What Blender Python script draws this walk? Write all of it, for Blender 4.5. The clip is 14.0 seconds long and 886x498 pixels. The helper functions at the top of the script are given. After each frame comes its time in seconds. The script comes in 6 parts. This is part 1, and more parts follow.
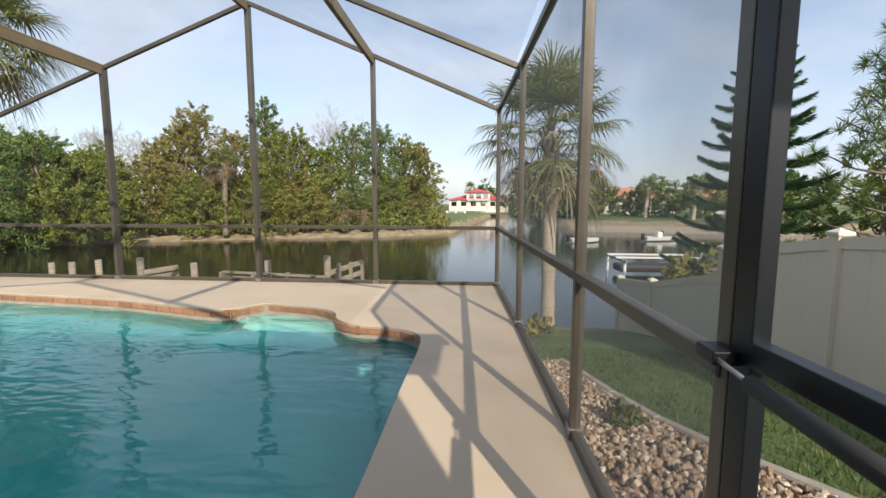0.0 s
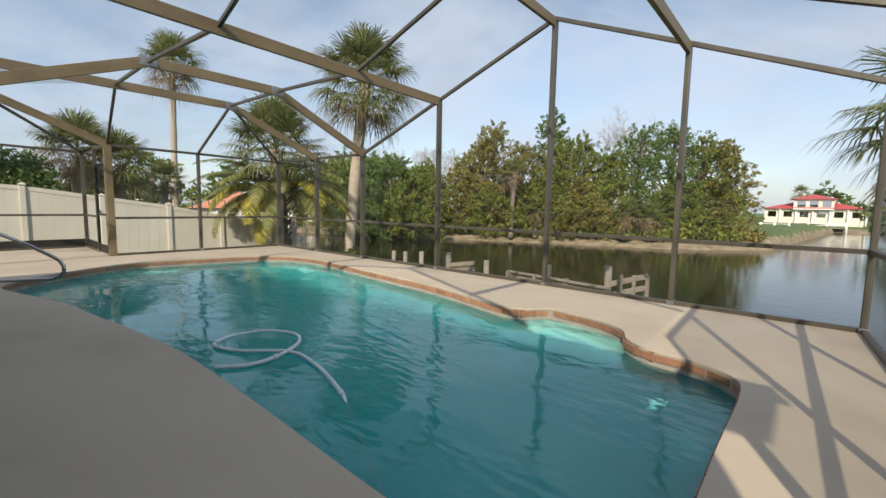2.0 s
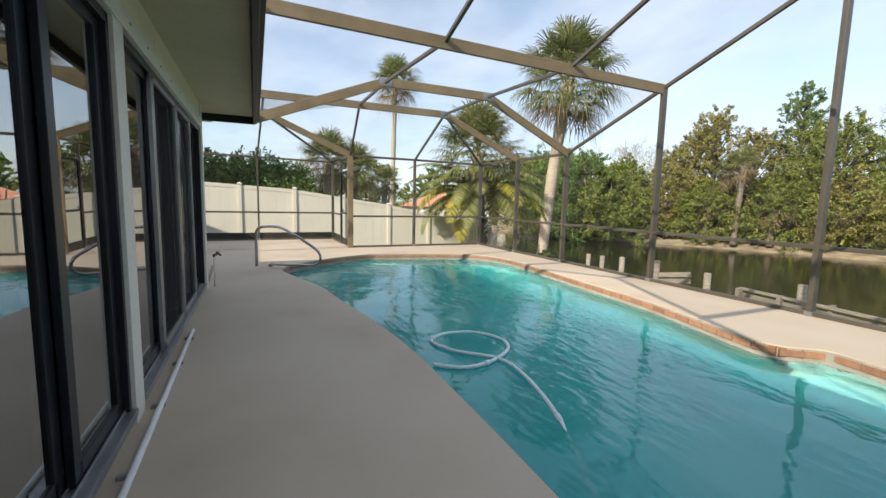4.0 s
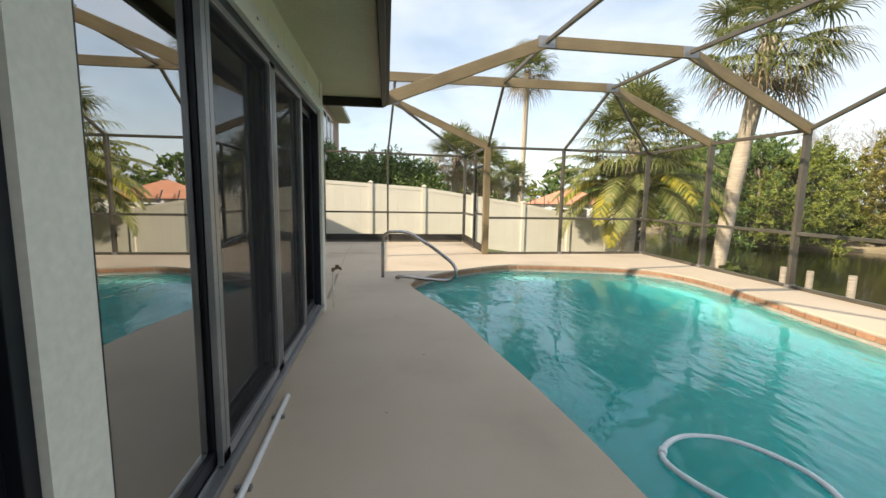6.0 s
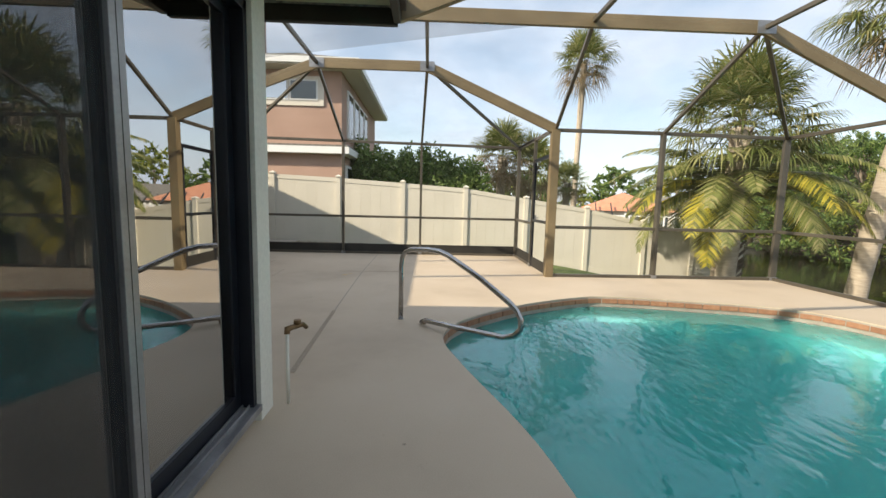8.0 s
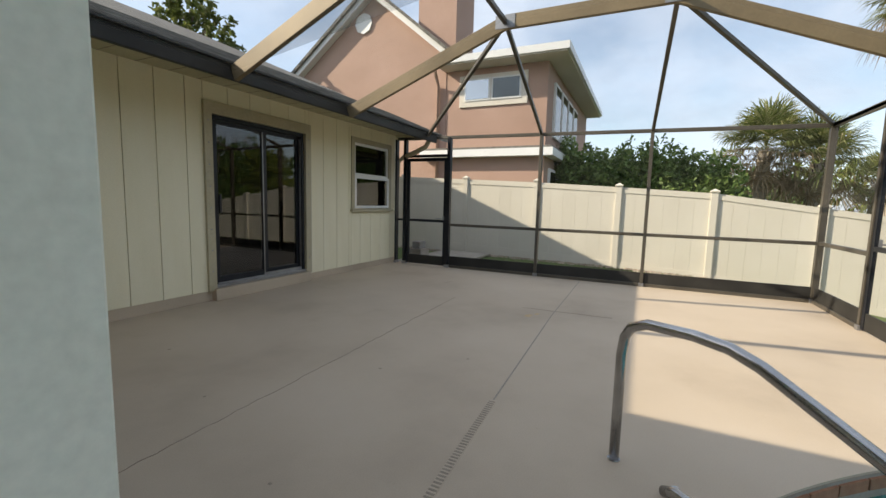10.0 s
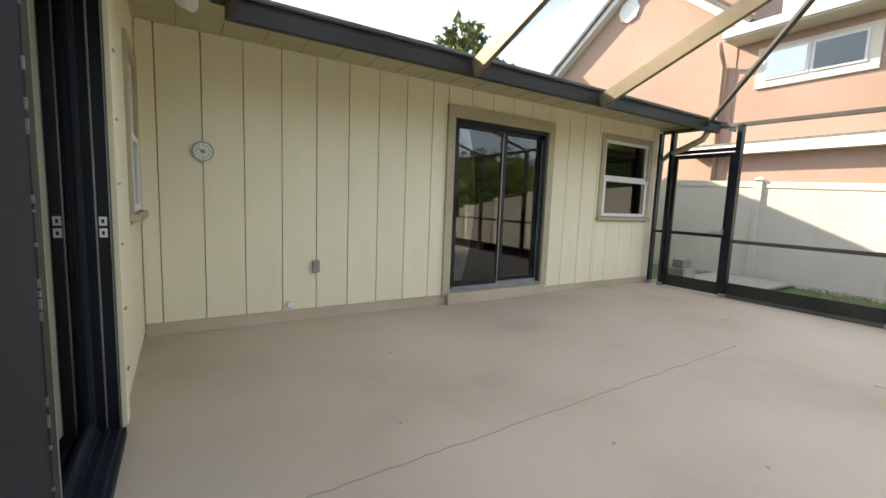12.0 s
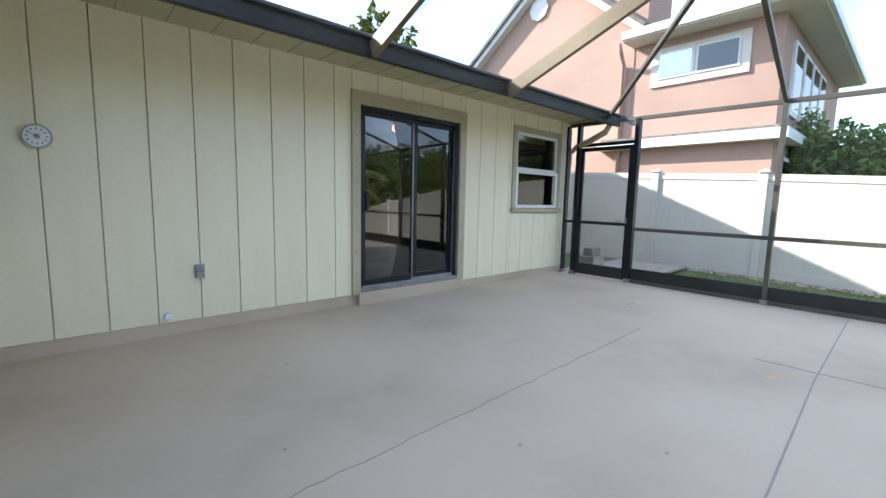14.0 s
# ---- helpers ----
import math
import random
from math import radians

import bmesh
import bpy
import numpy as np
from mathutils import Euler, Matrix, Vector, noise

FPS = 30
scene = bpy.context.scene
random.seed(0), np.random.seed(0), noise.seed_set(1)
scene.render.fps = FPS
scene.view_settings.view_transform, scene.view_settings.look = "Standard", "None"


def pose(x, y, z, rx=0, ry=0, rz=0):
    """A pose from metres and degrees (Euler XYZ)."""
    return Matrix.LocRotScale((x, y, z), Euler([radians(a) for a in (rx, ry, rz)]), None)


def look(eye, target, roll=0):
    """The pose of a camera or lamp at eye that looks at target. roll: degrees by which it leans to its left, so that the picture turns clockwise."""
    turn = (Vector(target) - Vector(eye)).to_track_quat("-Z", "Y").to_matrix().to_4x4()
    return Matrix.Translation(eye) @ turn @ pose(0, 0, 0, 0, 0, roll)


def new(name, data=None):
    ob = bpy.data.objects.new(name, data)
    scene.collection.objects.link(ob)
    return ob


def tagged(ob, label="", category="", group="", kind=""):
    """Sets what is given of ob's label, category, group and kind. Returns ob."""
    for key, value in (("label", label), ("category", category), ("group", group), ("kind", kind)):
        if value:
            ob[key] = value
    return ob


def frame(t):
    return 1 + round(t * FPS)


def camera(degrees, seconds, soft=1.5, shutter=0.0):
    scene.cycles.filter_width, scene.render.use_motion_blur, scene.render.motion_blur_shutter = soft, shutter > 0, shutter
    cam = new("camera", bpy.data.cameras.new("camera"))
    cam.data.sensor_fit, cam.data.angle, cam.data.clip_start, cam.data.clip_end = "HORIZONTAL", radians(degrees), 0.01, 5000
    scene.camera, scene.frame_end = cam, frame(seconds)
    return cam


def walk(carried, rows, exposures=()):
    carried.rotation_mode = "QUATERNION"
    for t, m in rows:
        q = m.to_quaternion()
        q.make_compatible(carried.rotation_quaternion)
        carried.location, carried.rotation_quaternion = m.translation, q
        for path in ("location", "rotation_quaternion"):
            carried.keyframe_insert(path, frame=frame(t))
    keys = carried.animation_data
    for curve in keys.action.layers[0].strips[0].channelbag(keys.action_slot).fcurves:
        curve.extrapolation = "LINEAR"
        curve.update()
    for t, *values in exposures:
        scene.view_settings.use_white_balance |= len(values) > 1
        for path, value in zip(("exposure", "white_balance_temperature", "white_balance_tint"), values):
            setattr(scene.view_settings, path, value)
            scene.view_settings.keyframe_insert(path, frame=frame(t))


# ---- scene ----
cam = camera(93.0, 14.0)
ROWS = [
    (0.0, 0.498, 0.045, 1.170, -6.22, -0.06, 4.49),
    (0.5, 0.451, 0.078, 1.184, -6.25, -0.11, 9.81),
    (1.0, 0.394, 0.126, 1.187, -6.09, -0.30, 18.62),
    (1.5, 0.324, 0.128, 1.189, -5.88, -0.67, 29.53),
    (2.0, 0.285, 0.108, 1.191, -5.75, -1.03, 40.86),
    (2.5, 0.234, 0.048, 1.190, -5.68, -1.20, 50.21),
    (3.0, 0.210, 0.036, 1.200, -5.80, -1.20, 57.37),
    (3.5, 0.180, 0.039, 1.206, -6.00, -1.25, 62.50),
    (3.7, 0.112, 0.038, 1.234, -6.21, -1.30, 63.89),
    (5.8, -1.653, 0.035, 1.282, -6.94, -0.84, 80.93),
    (6.0, -1.824, 0.102, 1.282, -7.16, -0.94, 82.44),
    (6.5, -2.371, 0.175, 1.246, -7.15, -0.97, 84.44),
    (7.0, -3.000, 0.246, 1.200, -6.83, -1.09, 85.52),
    (7.2, -3.249, 0.299, 1.185, -6.76, -1.24, 86.02),
    (9.3, -5.698, 0.225, 1.230, -6.48, -1.21, 100.08),
    (9.5, -5.882, 0.194, 1.229, -6.53, -1.27, 103.93),
    (10.0, -6.266, 0.088, 1.242, -6.33, -1.49, 115.45),
    (10.5, -6.571, 0.003, 1.247, -6.16, -1.84, 127.61),
    (11.0, -6.753, -0.110, 1.232, -6.37, -2.15, 137.95),
    (11.5, -6.845, -0.273, 1.232, -6.43, -2.24, 144.51),
    (12.0, -6.902, -0.329, 1.229, -6.47, -2.19, 148.26),
    (12.5, -6.909, -0.345, 1.226, -6.45, -2.00, 149.65),
    (13.0, -6.939, -0.372, 1.219, -6.46, -1.78, 148.90),
    (13.5, -7.033, -0.392, 1.207, -6.54, -1.58, 145.17),
    (14.0, -7.197, -0.412, 1.201, -6.73, -1.27, 138.37),
]
walk(cam, [(t, pose(x, y, z, 90 + pitch, roll, yaw)) for t, x, y, z, pitch, roll, yaw in ROWS],
     exposures=[(0.0, 0.65, 7000, 10), (2.0, 0.45, 6900, 8), (3.5, 0.75, 6800, 8), (6.5, 1.15, 7600, 8), (9.5, 0.8, 7100, 8), (11.0, 1.4, 7600, 8), (11.5, 1.65, 7850, 10), (12.5, 2.02, 6450, 8), (13.5, 2.05, 6050, 8), (14.0, 1.92, 5900, 8)])

# ---- sky and sun ----
SUN = Vector((0.68, -1.43, 1.0)).normalized()
world = bpy.data.worlds.new("sky")
scene.world = world
world.use_nodes = True
wn = world.node_tree
sky = wn.nodes.new("ShaderNodeTexSky")
sky.sky_type, sky.sun_disc = "NISHITA", False
sky.sun_elevation = math.asin(SUN.z)
sky.sun_rotation = math.atan2(SUN.x, SUN.y)
sky.air_density, sky.dust_density, sky.ozone_density = 1.0, 1.3, 1.5
# thin high cloud drifting across the blue
tc = wn.nodes.new("ShaderNodeTexCoord")
mp = wn.nodes.new("ShaderNodeMapping")
mp.inputs["Scale"].default_value = (1.0, 1.6, 3.2)
mp.inputs["Location"].default_value = (0.45, 0.3, 0.15)
cl = wn.nodes.new("ShaderNodeTexNoise")
cl.inputs["Scale"].default_value, cl.inputs["Detail"].default_value = 2.2, 6.0
rmp = wn.nodes.new("ShaderNodeValToRGB")
rmp.color_ramp.elements[0].position, rmp.color_ramp.elements[1].position = 0.36, 0.64
rmp.color_ramp.elements[0].color, rmp.color_ramp.elements[1].color = (0.30, 0.30, 0.30, 1), (0.93, 0.93, 0.93, 1)
mx = wn.nodes.new("ShaderNodeMixRGB")
mx.inputs["Color2"].default_value = (3.6, 4.2, 5.35, 1)
wn.links.new(tc.outputs["Generated"], mp.inputs["Vector"])
wn.links.new(mp.outputs["Vector"], cl.inputs["Vector"])
wn.links.new(cl.outputs["Fac"], rmp.inputs["Fac"])
wn.links.new(rmp.outputs["Color"], mx.inputs["Fac"])
wn.links.new(sky.outputs["Color"], mx.inputs["Color1"])
wn.links.new(mx.outputs["Color"], wn.nodes["Background"].inputs["Color"])
wn.nodes["Background"].inputs["Strength"].default_value = 0.14
lamp = bpy.data.lights.new("sun", "SUN")
lamp.energy, lamp.angle, lamp.color = 4.0, radians(0.6), (1.0, 0.93, 0.82)
sun = new("sun", lamp)
sun.matrix_world = look((0, 0, 60), Vector((0, 0, 60)) - SUN)


# ---- materials ----
def nodes(name):
    m = bpy.data.materials.new(name)
    m.use_nodes = True
    t = m.node_tree
    return m, t, t.nodes["Principled BSDF"]


def ramp(t, src, stops):
    r = t.nodes.new("ShaderNodeValToRGB")
    while len(r.color_ramp.elements) < len(stops):
        r.color_ramp.elements.new(0.5)
    for e, (p, c) in zip(r.color_ramp.elements, stops):
        e.position, e.color = p, (*c, 1)
    t.links.new(src, r.inputs["Fac"])
    return r.outputs["Color"]


def noise_tex(t, scale, detail=4.0, stretch=None, rough=0.55):
    n = t.nodes.new("ShaderNodeTexNoise")
    n.inputs["Scale"].default_value, n.inputs["Detail"].default_value, n.inputs["Roughness"].default_value = scale, detail, rough
    c = t.nodes.new("ShaderNodeTexCoord")
    if stretch:
        k = t.nodes.new("ShaderNodeMapping")
        k.inputs["Scale"].default_value = stretch
        t.links.new(c.outputs["Object"], k.inputs["Vector"])
        t.links.new(k.outputs["Vector"], n.inputs["Vector"])
    else:
        t.links.new(c.outputs["Object"], n.inputs["Vector"])
    return n.outputs["Fac"]


def mixed(t, a, b, fac, kind="MIX"):
    m = t.nodes.new("ShaderNodeMixRGB")
    m.blend_type = kind
    for s, v in (("Color1", a), ("Color2", b), ("Fac", fac)):
        if hasattr(v, "links"):
            t.links.new(v, m.inputs[s])
        else:
            m.inputs[s].default_value = v if s == "Fac" else (*v, 1)
    return m.outputs["Color"]


def surf(name, dark, light, scale=6.0, fine=60.0, rough=0.6, metal=0.0, bump=0.15, dist=0.004, stretch=None, per=0.0, spec=0.5):
    """A worn surface: a broad stain noise, a fine grain, grain relief, and a shift of tone from piece to piece."""
    m, t, p = nodes(name)
    a, b = noise_tex(t, scale, 5, stretch), noise_tex(t, fine, 3, stretch)
    col = ramp(t, a, [(0.3, dark), (0.7, light)])
    g = ramp(t, b, [(0.25, (0.86, 0.86, 0.86)), (0.75, (1.0, 1.0, 1.0))])
    col = mixed(t, col, g, 1.0, "MULTIPLY")
    if per:
        o = t.nodes.new("ShaderNodeObjectInfo")
        col = mixed(t, col, ramp(t, o.outputs["Random"], [(0, (1 - per,) * 3), (1, (1.0, 1.0, 1.0))]), 1.0, "MULTIPLY")
    t.links.new(col, p.inputs["Base Color"])
    p.inputs["Roughness"].default_value, p.inputs["Metallic"].default_value = rough, metal
    p.inputs["Specular IOR Level"].default_value = spec
    if bump:
        k = t.nodes.new("ShaderNodeBump")
        k.inputs["Strength"].default_value, k.inputs["Distance"].default_value = bump, dist
        t.links.new(b, k.inputs["Height"])
        t.links.new(k.outputs["Normal"], p.inputs["Normal"])
    return m


def leaf_mat(name, stops, rough=0.55):
    m, t, p = nodes(name)
    g = t.nodes.new("ShaderNodeNewGeometry")
    t.links.new(ramp(t, g.outputs["Random Per Island"], stops), p.inputs["Base Color"])
    p.inputs["Roughness"].default_value = rough
    p.inputs["Specular IOR Level"].default_value = 0.3
    tr = t.nodes.new("ShaderNodeBsdfTranslucent")
    t.links.new(ramp(t, g.outputs["Random Per Island"], stops), tr.inputs["Color"])
    ms = t.nodes.new("ShaderNodeMixShader")
    ms.inputs["Fac"].default_value = 0.42
    t.links.new(p.outputs["BSDF"], ms.inputs[1])
    t.links.new(tr.outputs["BSDF"], ms.inputs[2])
    t.links.new(ms.outputs["Shader"], t.nodes["Material Output"].inputs["Surface"])
    return m


def see_through(name, tint, ior=1.5, rough=0.0, wave=None, gloss=(1, 1, 1)):
    """A clear sheet: tinted passage, and a mirror gloss that grows with the angle."""
    m, t, p = nodes(name)
    t.nodes.remove(p)
    tr, gl, fr, ms = (t.nodes.new(k) for k in ("ShaderNodeBsdfTransparent", "ShaderNodeBsdfGlossy", "ShaderNodeFresnel", "ShaderNodeMixShader"))
    tr.inputs["Color"].default_value = (*tint, 1)
    gl.inputs["Color"].default_value = (*gloss, 1)
    gl.inputs["Roughness"].default_value, fr.inputs["IOR"].default_value = rough, ior
    if wave:
        k = t.nodes.new("ShaderNodeBump")
        k.inputs["Strength"].default_value, k.inputs["Distance"].default_value = wave[1], wave[2]
        t.links.new(noise_tex(t, wave[0], 3, wave[3]), k.inputs["Height"])
        t.links.new(k.outputs["Normal"], gl.inputs["Normal"])
        t.links.new(k.outputs["Normal"], fr.inputs["Normal"])
    t.links.new(fr.outputs["Fac"], ms.inputs["Fac"])
    t.links.new(tr.outputs["BSDF"], ms.inputs[1])
    t.links.new(gl.outputs["BSDF"], ms.inputs[2])
    t.links.new(ms.outputs["Shader"], t.nodes["Material Output"].inputs["Surface"])
    return m


def mesh_cloth(name, tone, cover):
    """Fibreglass insect mesh: dark threads that cover a part of the view."""
    m, t, p = nodes(name)
    tr, ms = t.nodes.new("ShaderNodeBsdfTransparent"), t.nodes.new("ShaderNodeMixShader")
    p.inputs["Base Color"].default_value, p.inputs["Roughness"].default_value = (*tone, 1), 0.8
    p.inputs["Specular IOR Level"].default_value = 0.1
    a = ramp(t, noise_tex(t, 1.1, 3), [(0.3, (cover * 0.75,) * 3), (0.7, (cover * 1.2,) * 3)])
    t.links.new(a, ms.inputs["Fac"])
    t.links.new(tr.outputs["BSDF"], ms.inputs[1])
    t.links.new(p.outputs["BSDF"], ms.inputs[2])
    t.links.new(ms.outputs["Shader"], t.nodes["Material Output"].inputs["Surface"])
    return m


def deck_mat():
    m, t, p = nodes("painted_concrete")
    base = ramp(t, noise_tex(t, 0.7, 6), [(0.25, (0.41, 0.325, 0.24)), (0.48, (0.53, 0.43, 0.32)), (0.8, (0.60, 0.495, 0.38))])
    grain = ramp(t, noise_tex(t, 150, 3), [(0.2, (0.88, 0.88, 0.88)), (0.8, (1, 1, 1))])
    spots = ramp(t, noise_tex(t, 9, 8, None, 0.7), [(0.26, (0.80, 0.78, 0.75)), (0.36, (1, 1, 1))])
    t.links.new(mixed(t, mixed(t, base, grain, 1.0, "MULTIPLY"), spots, 0.6, "MULTIPLY"), p.inputs["Base Color"])
    p.inputs["Roughness"].default_value = 0.62
    p.inputs["Specular IOR Level"].default_value = 0.35
    k = t.nodes.new("ShaderNodeBump")
    k.inputs["Strength"].default_value, k.inputs["Distance"].default_value = 0.35, 0.002
    t.links.new(noise_tex(t, 190, 2), k.inputs["Height"])
    t.links.new(k.outputs["Normal"], p.inputs["Normal"])
    return m


def lawn_mat():
    m, t, p = nodes("lawn")
    a = ramp(t, noise_tex(t, 0.5, 6), [(0.3, (0.07, 0.115, 0.03)), (0.55, (0.115, 0.165, 0.048)), (0.75, (0.22, 0.195, 0.09))])
    b = ramp(t, noise_tex(t, 45, 4), [(0.25, (0.55, 0.55, 0.5)), (0.75, (1.15, 1.15, 1.05))])
    t.links.new(mixed(t, a, b, 1.0, "MULTIPLY"), p.inputs["Base Color"])
    p.inputs["Roughness"].default_value = 0.9
    k = t.nodes.new("ShaderNodeBump")
    k.inputs["Strength"].default_value, k.inputs["Distance"].default_value = 0.9, 0.03
    t.links.new(noise_tex(t, 60, 3), k.inputs["Height"])
    t.links.new(k.outputs["Normal"], p.inputs["Normal"])
    return m


def canal_mat():
    m, t, p = nodes("canal_water")
    t.links.new(ramp(t, noise_tex(t, 0.06, 3), [(0.3, (0.010, 0.012, 0.005)), (0.7, (0.020, 0.021, 0.009))]), p.inputs["Base Color"])
    p.inputs["Roughness"].default_value, p.inputs["IOR"].default_value = 0.06, 1.33
    k = t.nodes.new("ShaderNodeBump")
    k.inputs["Strength"].default_value, k.inputs["Distance"].default_value = 0.2, 0.05
    t.links.new(noise_tex(t, 1.3, 4, (1.0, 2.2, 1.0)), k.inputs["Height"])
    t.links.new(k.outputs["Normal"], p.inputs["Normal"])
    return m


DECK, LAWN, CANAL = deck_mat(), lawn_mat(), canal_mat()
BRONZE = surf("bronze_aluminium", (0.085, 0.075, 0.06), (0.135, 0.118, 0.092), 2.0, 40, 0.42, 0.35, 0.05, 0.001)
TAN = surf("sun_faded_bronze", (0.175, 0.13, 0.072), (0.26, 0.195, 0.11), 2.0, 40, 0.5, 0.2, 0.06, 0.001)
BLACKF = surf("black_anodised_frame", (0.007, 0.009, 0.014), (0.015, 0.018, 0.026), 3, 70, 0.38, 0.3, 0.05, 0.001)
NAVYF = surf("blue_black_frame", (0.008, 0.011, 0.018), (0.018, 0.024, 0.036), 3, 70, 0.6, 0.0, 0.06, 0.001, None, 0.0, 0.25)
GREYF = surf("mill_aluminium", (0.27, 0.27, 0.275), (0.40, 0.40, 0.405), 4, 90, 0.4, 0.7, 0.05, 0.001)
SCREEN = mesh_cloth("screen_mesh", (0.10, 0.10, 0.10), 0.08)
SCREENR = mesh_cloth("roof_screen_mesh", (0.15, 0.16, 0.17), 0.2)
SCREEND = mesh_cloth("dense_screen_mesh", (0.045, 0.045, 0.045), 0.30)
# same mesh; its grey haze at grazing angles is painted into cover and tone
SCREENE = mesh_cloth("hazed_screen_mesh", (0.27, 0.27, 0.265), 0.46)
SIDING = surf("cream_siding", (0.84, 0.765, 0.54), (0.89, 0.82, 0.61), 1.3, 120, 0.55, 0, 0.05, 0.001, (3, 3, 0.6), 0.04)
TRIM = surf("beige_trim", (0.42, 0.365, 0.245), (0.49, 0.435, 0.30), 2.5, 40, 0.55, 0, 0.15, 0.002, None, 0.05)
TRIMG = surf("putty_trim", (0.69, 0.67, 0.58), (0.76, 0.74, 0.65), 2.5, 40, 0.55, 0, 0.15, 0.002)
WHITE = surf("white_vinyl", (0.76, 0.76, 0.74), (0.83, 0.83, 0.81), 2, 30, 0.4, 0, 0.03, 0.001)
FENCE = surf("cream_vinyl", (0.63, 0.585, 0.49), (0.69, 0.645, 0.55), 0.8, 300, 0.5, 0, 0.04, 0.001, None, 0.04)
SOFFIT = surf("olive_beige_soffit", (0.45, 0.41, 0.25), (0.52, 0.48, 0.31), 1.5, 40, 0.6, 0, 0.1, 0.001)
GUTTER = surf("dark_bronze_gutter", (0.022, 0.021, 0.019), (0.040, 0.038, 0.034), 2, 40, 0.55, 0.0, 0.05, 0.001, None, 0.0, 0.3)
SHINGLE = surf("grey_shingle", (0.075, 0.07, 0.06), (0.27, 0.25, 0.22), 7.0, 30, 0.9, 0, 0.8, 0.012, (1, 3, 1))
PLASTER = surf("pool_plaster", (0.70, 0.78, 0.76), (0.82, 0.86, 0.84), 1.0, 20, 0.7, 0, 0.05, 0.001)
BRICK = surf("red_brick", (0.30, 0.135, 0.075), (0.43, 0.215, 0.12), 12, 90, 0.75, 0, 0.5, 0.003, None, 0.3)
STEEL = surf("stainless_steel", (0.42, 0.41, 0.40), (0.58, 0.57, 0.56), 8, 80, 0.24, 1.0, 0.03, 0.0005)
BRASS = surf("weathered_brass", (0.16, 0.10, 0.05), (0.26, 0.17, 0.09), 20, 90, 0.45, 0.8, 0.2, 0.001)
HOSE = surf("white_hose", (0.66, 0.72, 0.72), (0.8, 0.83, 0.82), 5, 50, 0.5, 0, 0.05, 0.001)
GLASS = see_through("dark_glass", (0.55, 0.56, 0.54), 6.0)
GLASSN = see_through("tinted_glass", (0.5, 0.51, 0.51), 1.7)
CLEAR = see_through("clear_glass", (0.7, 0.72, 0.72), 1.6)


def pool_water_mat():
    """Slightly milky pool water: part clear, part scattering, with a rippled mirror gloss."""
    m, t, p = nodes("pool_water")
    p.inputs["Base Color"].default_value = (0.045, 0.52, 0.50, 1)
    p.inputs["Subsurface Weight"].default_value, p.inputs["Subsurface Scale"].default_value = 1.0, 2.2
    p.inputs["Subsurface Radius"].default_value = (0.5, 1.6, 1.7)
    p.inputs["Roughness"].default_value, p.inputs["Specular IOR Level"].default_value = 1.0, 0.0
    tr, gl, fr = (t.nodes.new(k) for k in ("ShaderNodeBsdfRefraction", "ShaderNodeBsdfGlossy", "ShaderNodeFresnel"))
    tr.inputs["Color"].default_value = (0.74, 0.95, 0.93, 1)
    tr.inputs["Roughness"].default_value, tr.inputs["IOR"].default_value = 0.0, 1.33
    gl.inputs["Roughness"].default_value, fr.inputs["IOR"].default_value = 0.0, 1.6
    # short wavelets in drifting patches over a slow swell, with calm water between
    patch = ramp(t, noise_tex(t, 0.42, 2), [(0.40, (0.12,) * 3), (0.62, (1.0,) * 3)])
    wavelet = mixed(t, (0.5, 0.5, 0.5), noise_tex(t, 6.5, 1.5, (0.7, 1.5, 1.0)), patch)
    k = t.nodes.new("ShaderNodeBump")
    k.inputs["Strength"].default_value, k.inputs["Distance"].default_value = 1.0, 0.024
    t.links.new(mixed(t, noise_tex(t, 2.2, 0.5, (0.8, 1.4, 1.0)), wavelet, 0.6), k.inputs["Height"])
    t.links.new(k.outputs["Normal"], gl.inputs["Normal"])
    t.links.new(k.outputs["Normal"], tr.inputs["Normal"])
    t.links.new(k.outputs["Normal"], fr.inputs["Normal"])
    a, b = t.nodes.new("ShaderNodeMixShader"), t.nodes.new("ShaderNodeMixShader")
    a.inputs["Fac"].default_value = 0.38
    t.links.new(tr.outputs["BSDF"], a.inputs[1])
    t.links.new(p.outputs["BSDF"], a.inputs[2])
    t.links.new(fr.outputs["Fac"], b.inputs["Fac"])
    t.links.new(a.outputs["Shader"], b.inputs[1])
    t.links.new(gl.outputs["BSDF"], b.inputs[2])
    t.links.new(b.outputs["Shader"], t.nodes["Material Output"].inputs["Surface"])
    return m


POOLWATER = pool_water_mat()
POOLDEEP = see_through("pool_body", (0.64, 0.955, 0.965), 1.0001, 0.5)
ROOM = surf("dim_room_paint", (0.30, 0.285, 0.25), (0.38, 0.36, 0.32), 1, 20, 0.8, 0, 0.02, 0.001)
CURTAIN = surf("pale_curtain", (0.55, 0.56, 0.52), (0.66, 0.66, 0.62), 2, 40, 0.8, 0, 0.1, 0.002, (6, 6, 0.5))
PINK = surf("pink_stucco", (0.42, 0.27, 0.205), (0.49, 0.325, 0.255), 0.5, 25, 0.85, 0, 0.5, 0.01)
TERRA = surf("terracotta_tile", (0.50, 0.20, 0.11), (0.62, 0.29, 0.17), 1.5, 12, 0.7, 0, 0.4, 0.03)
REDROOF = surf("red_tile_roof", (0.42, 0.05, 0.045), (0.52, 0.09, 0.08), 1.5, 12, 0.6, 0, 0.3, 0.03)
STUCCO = surf("pale_stucco", (0.68, 0.62, 0.53), (0.76, 0.71, 0.62), 1, 20, 0.8, 0, 0.2, 0.005)
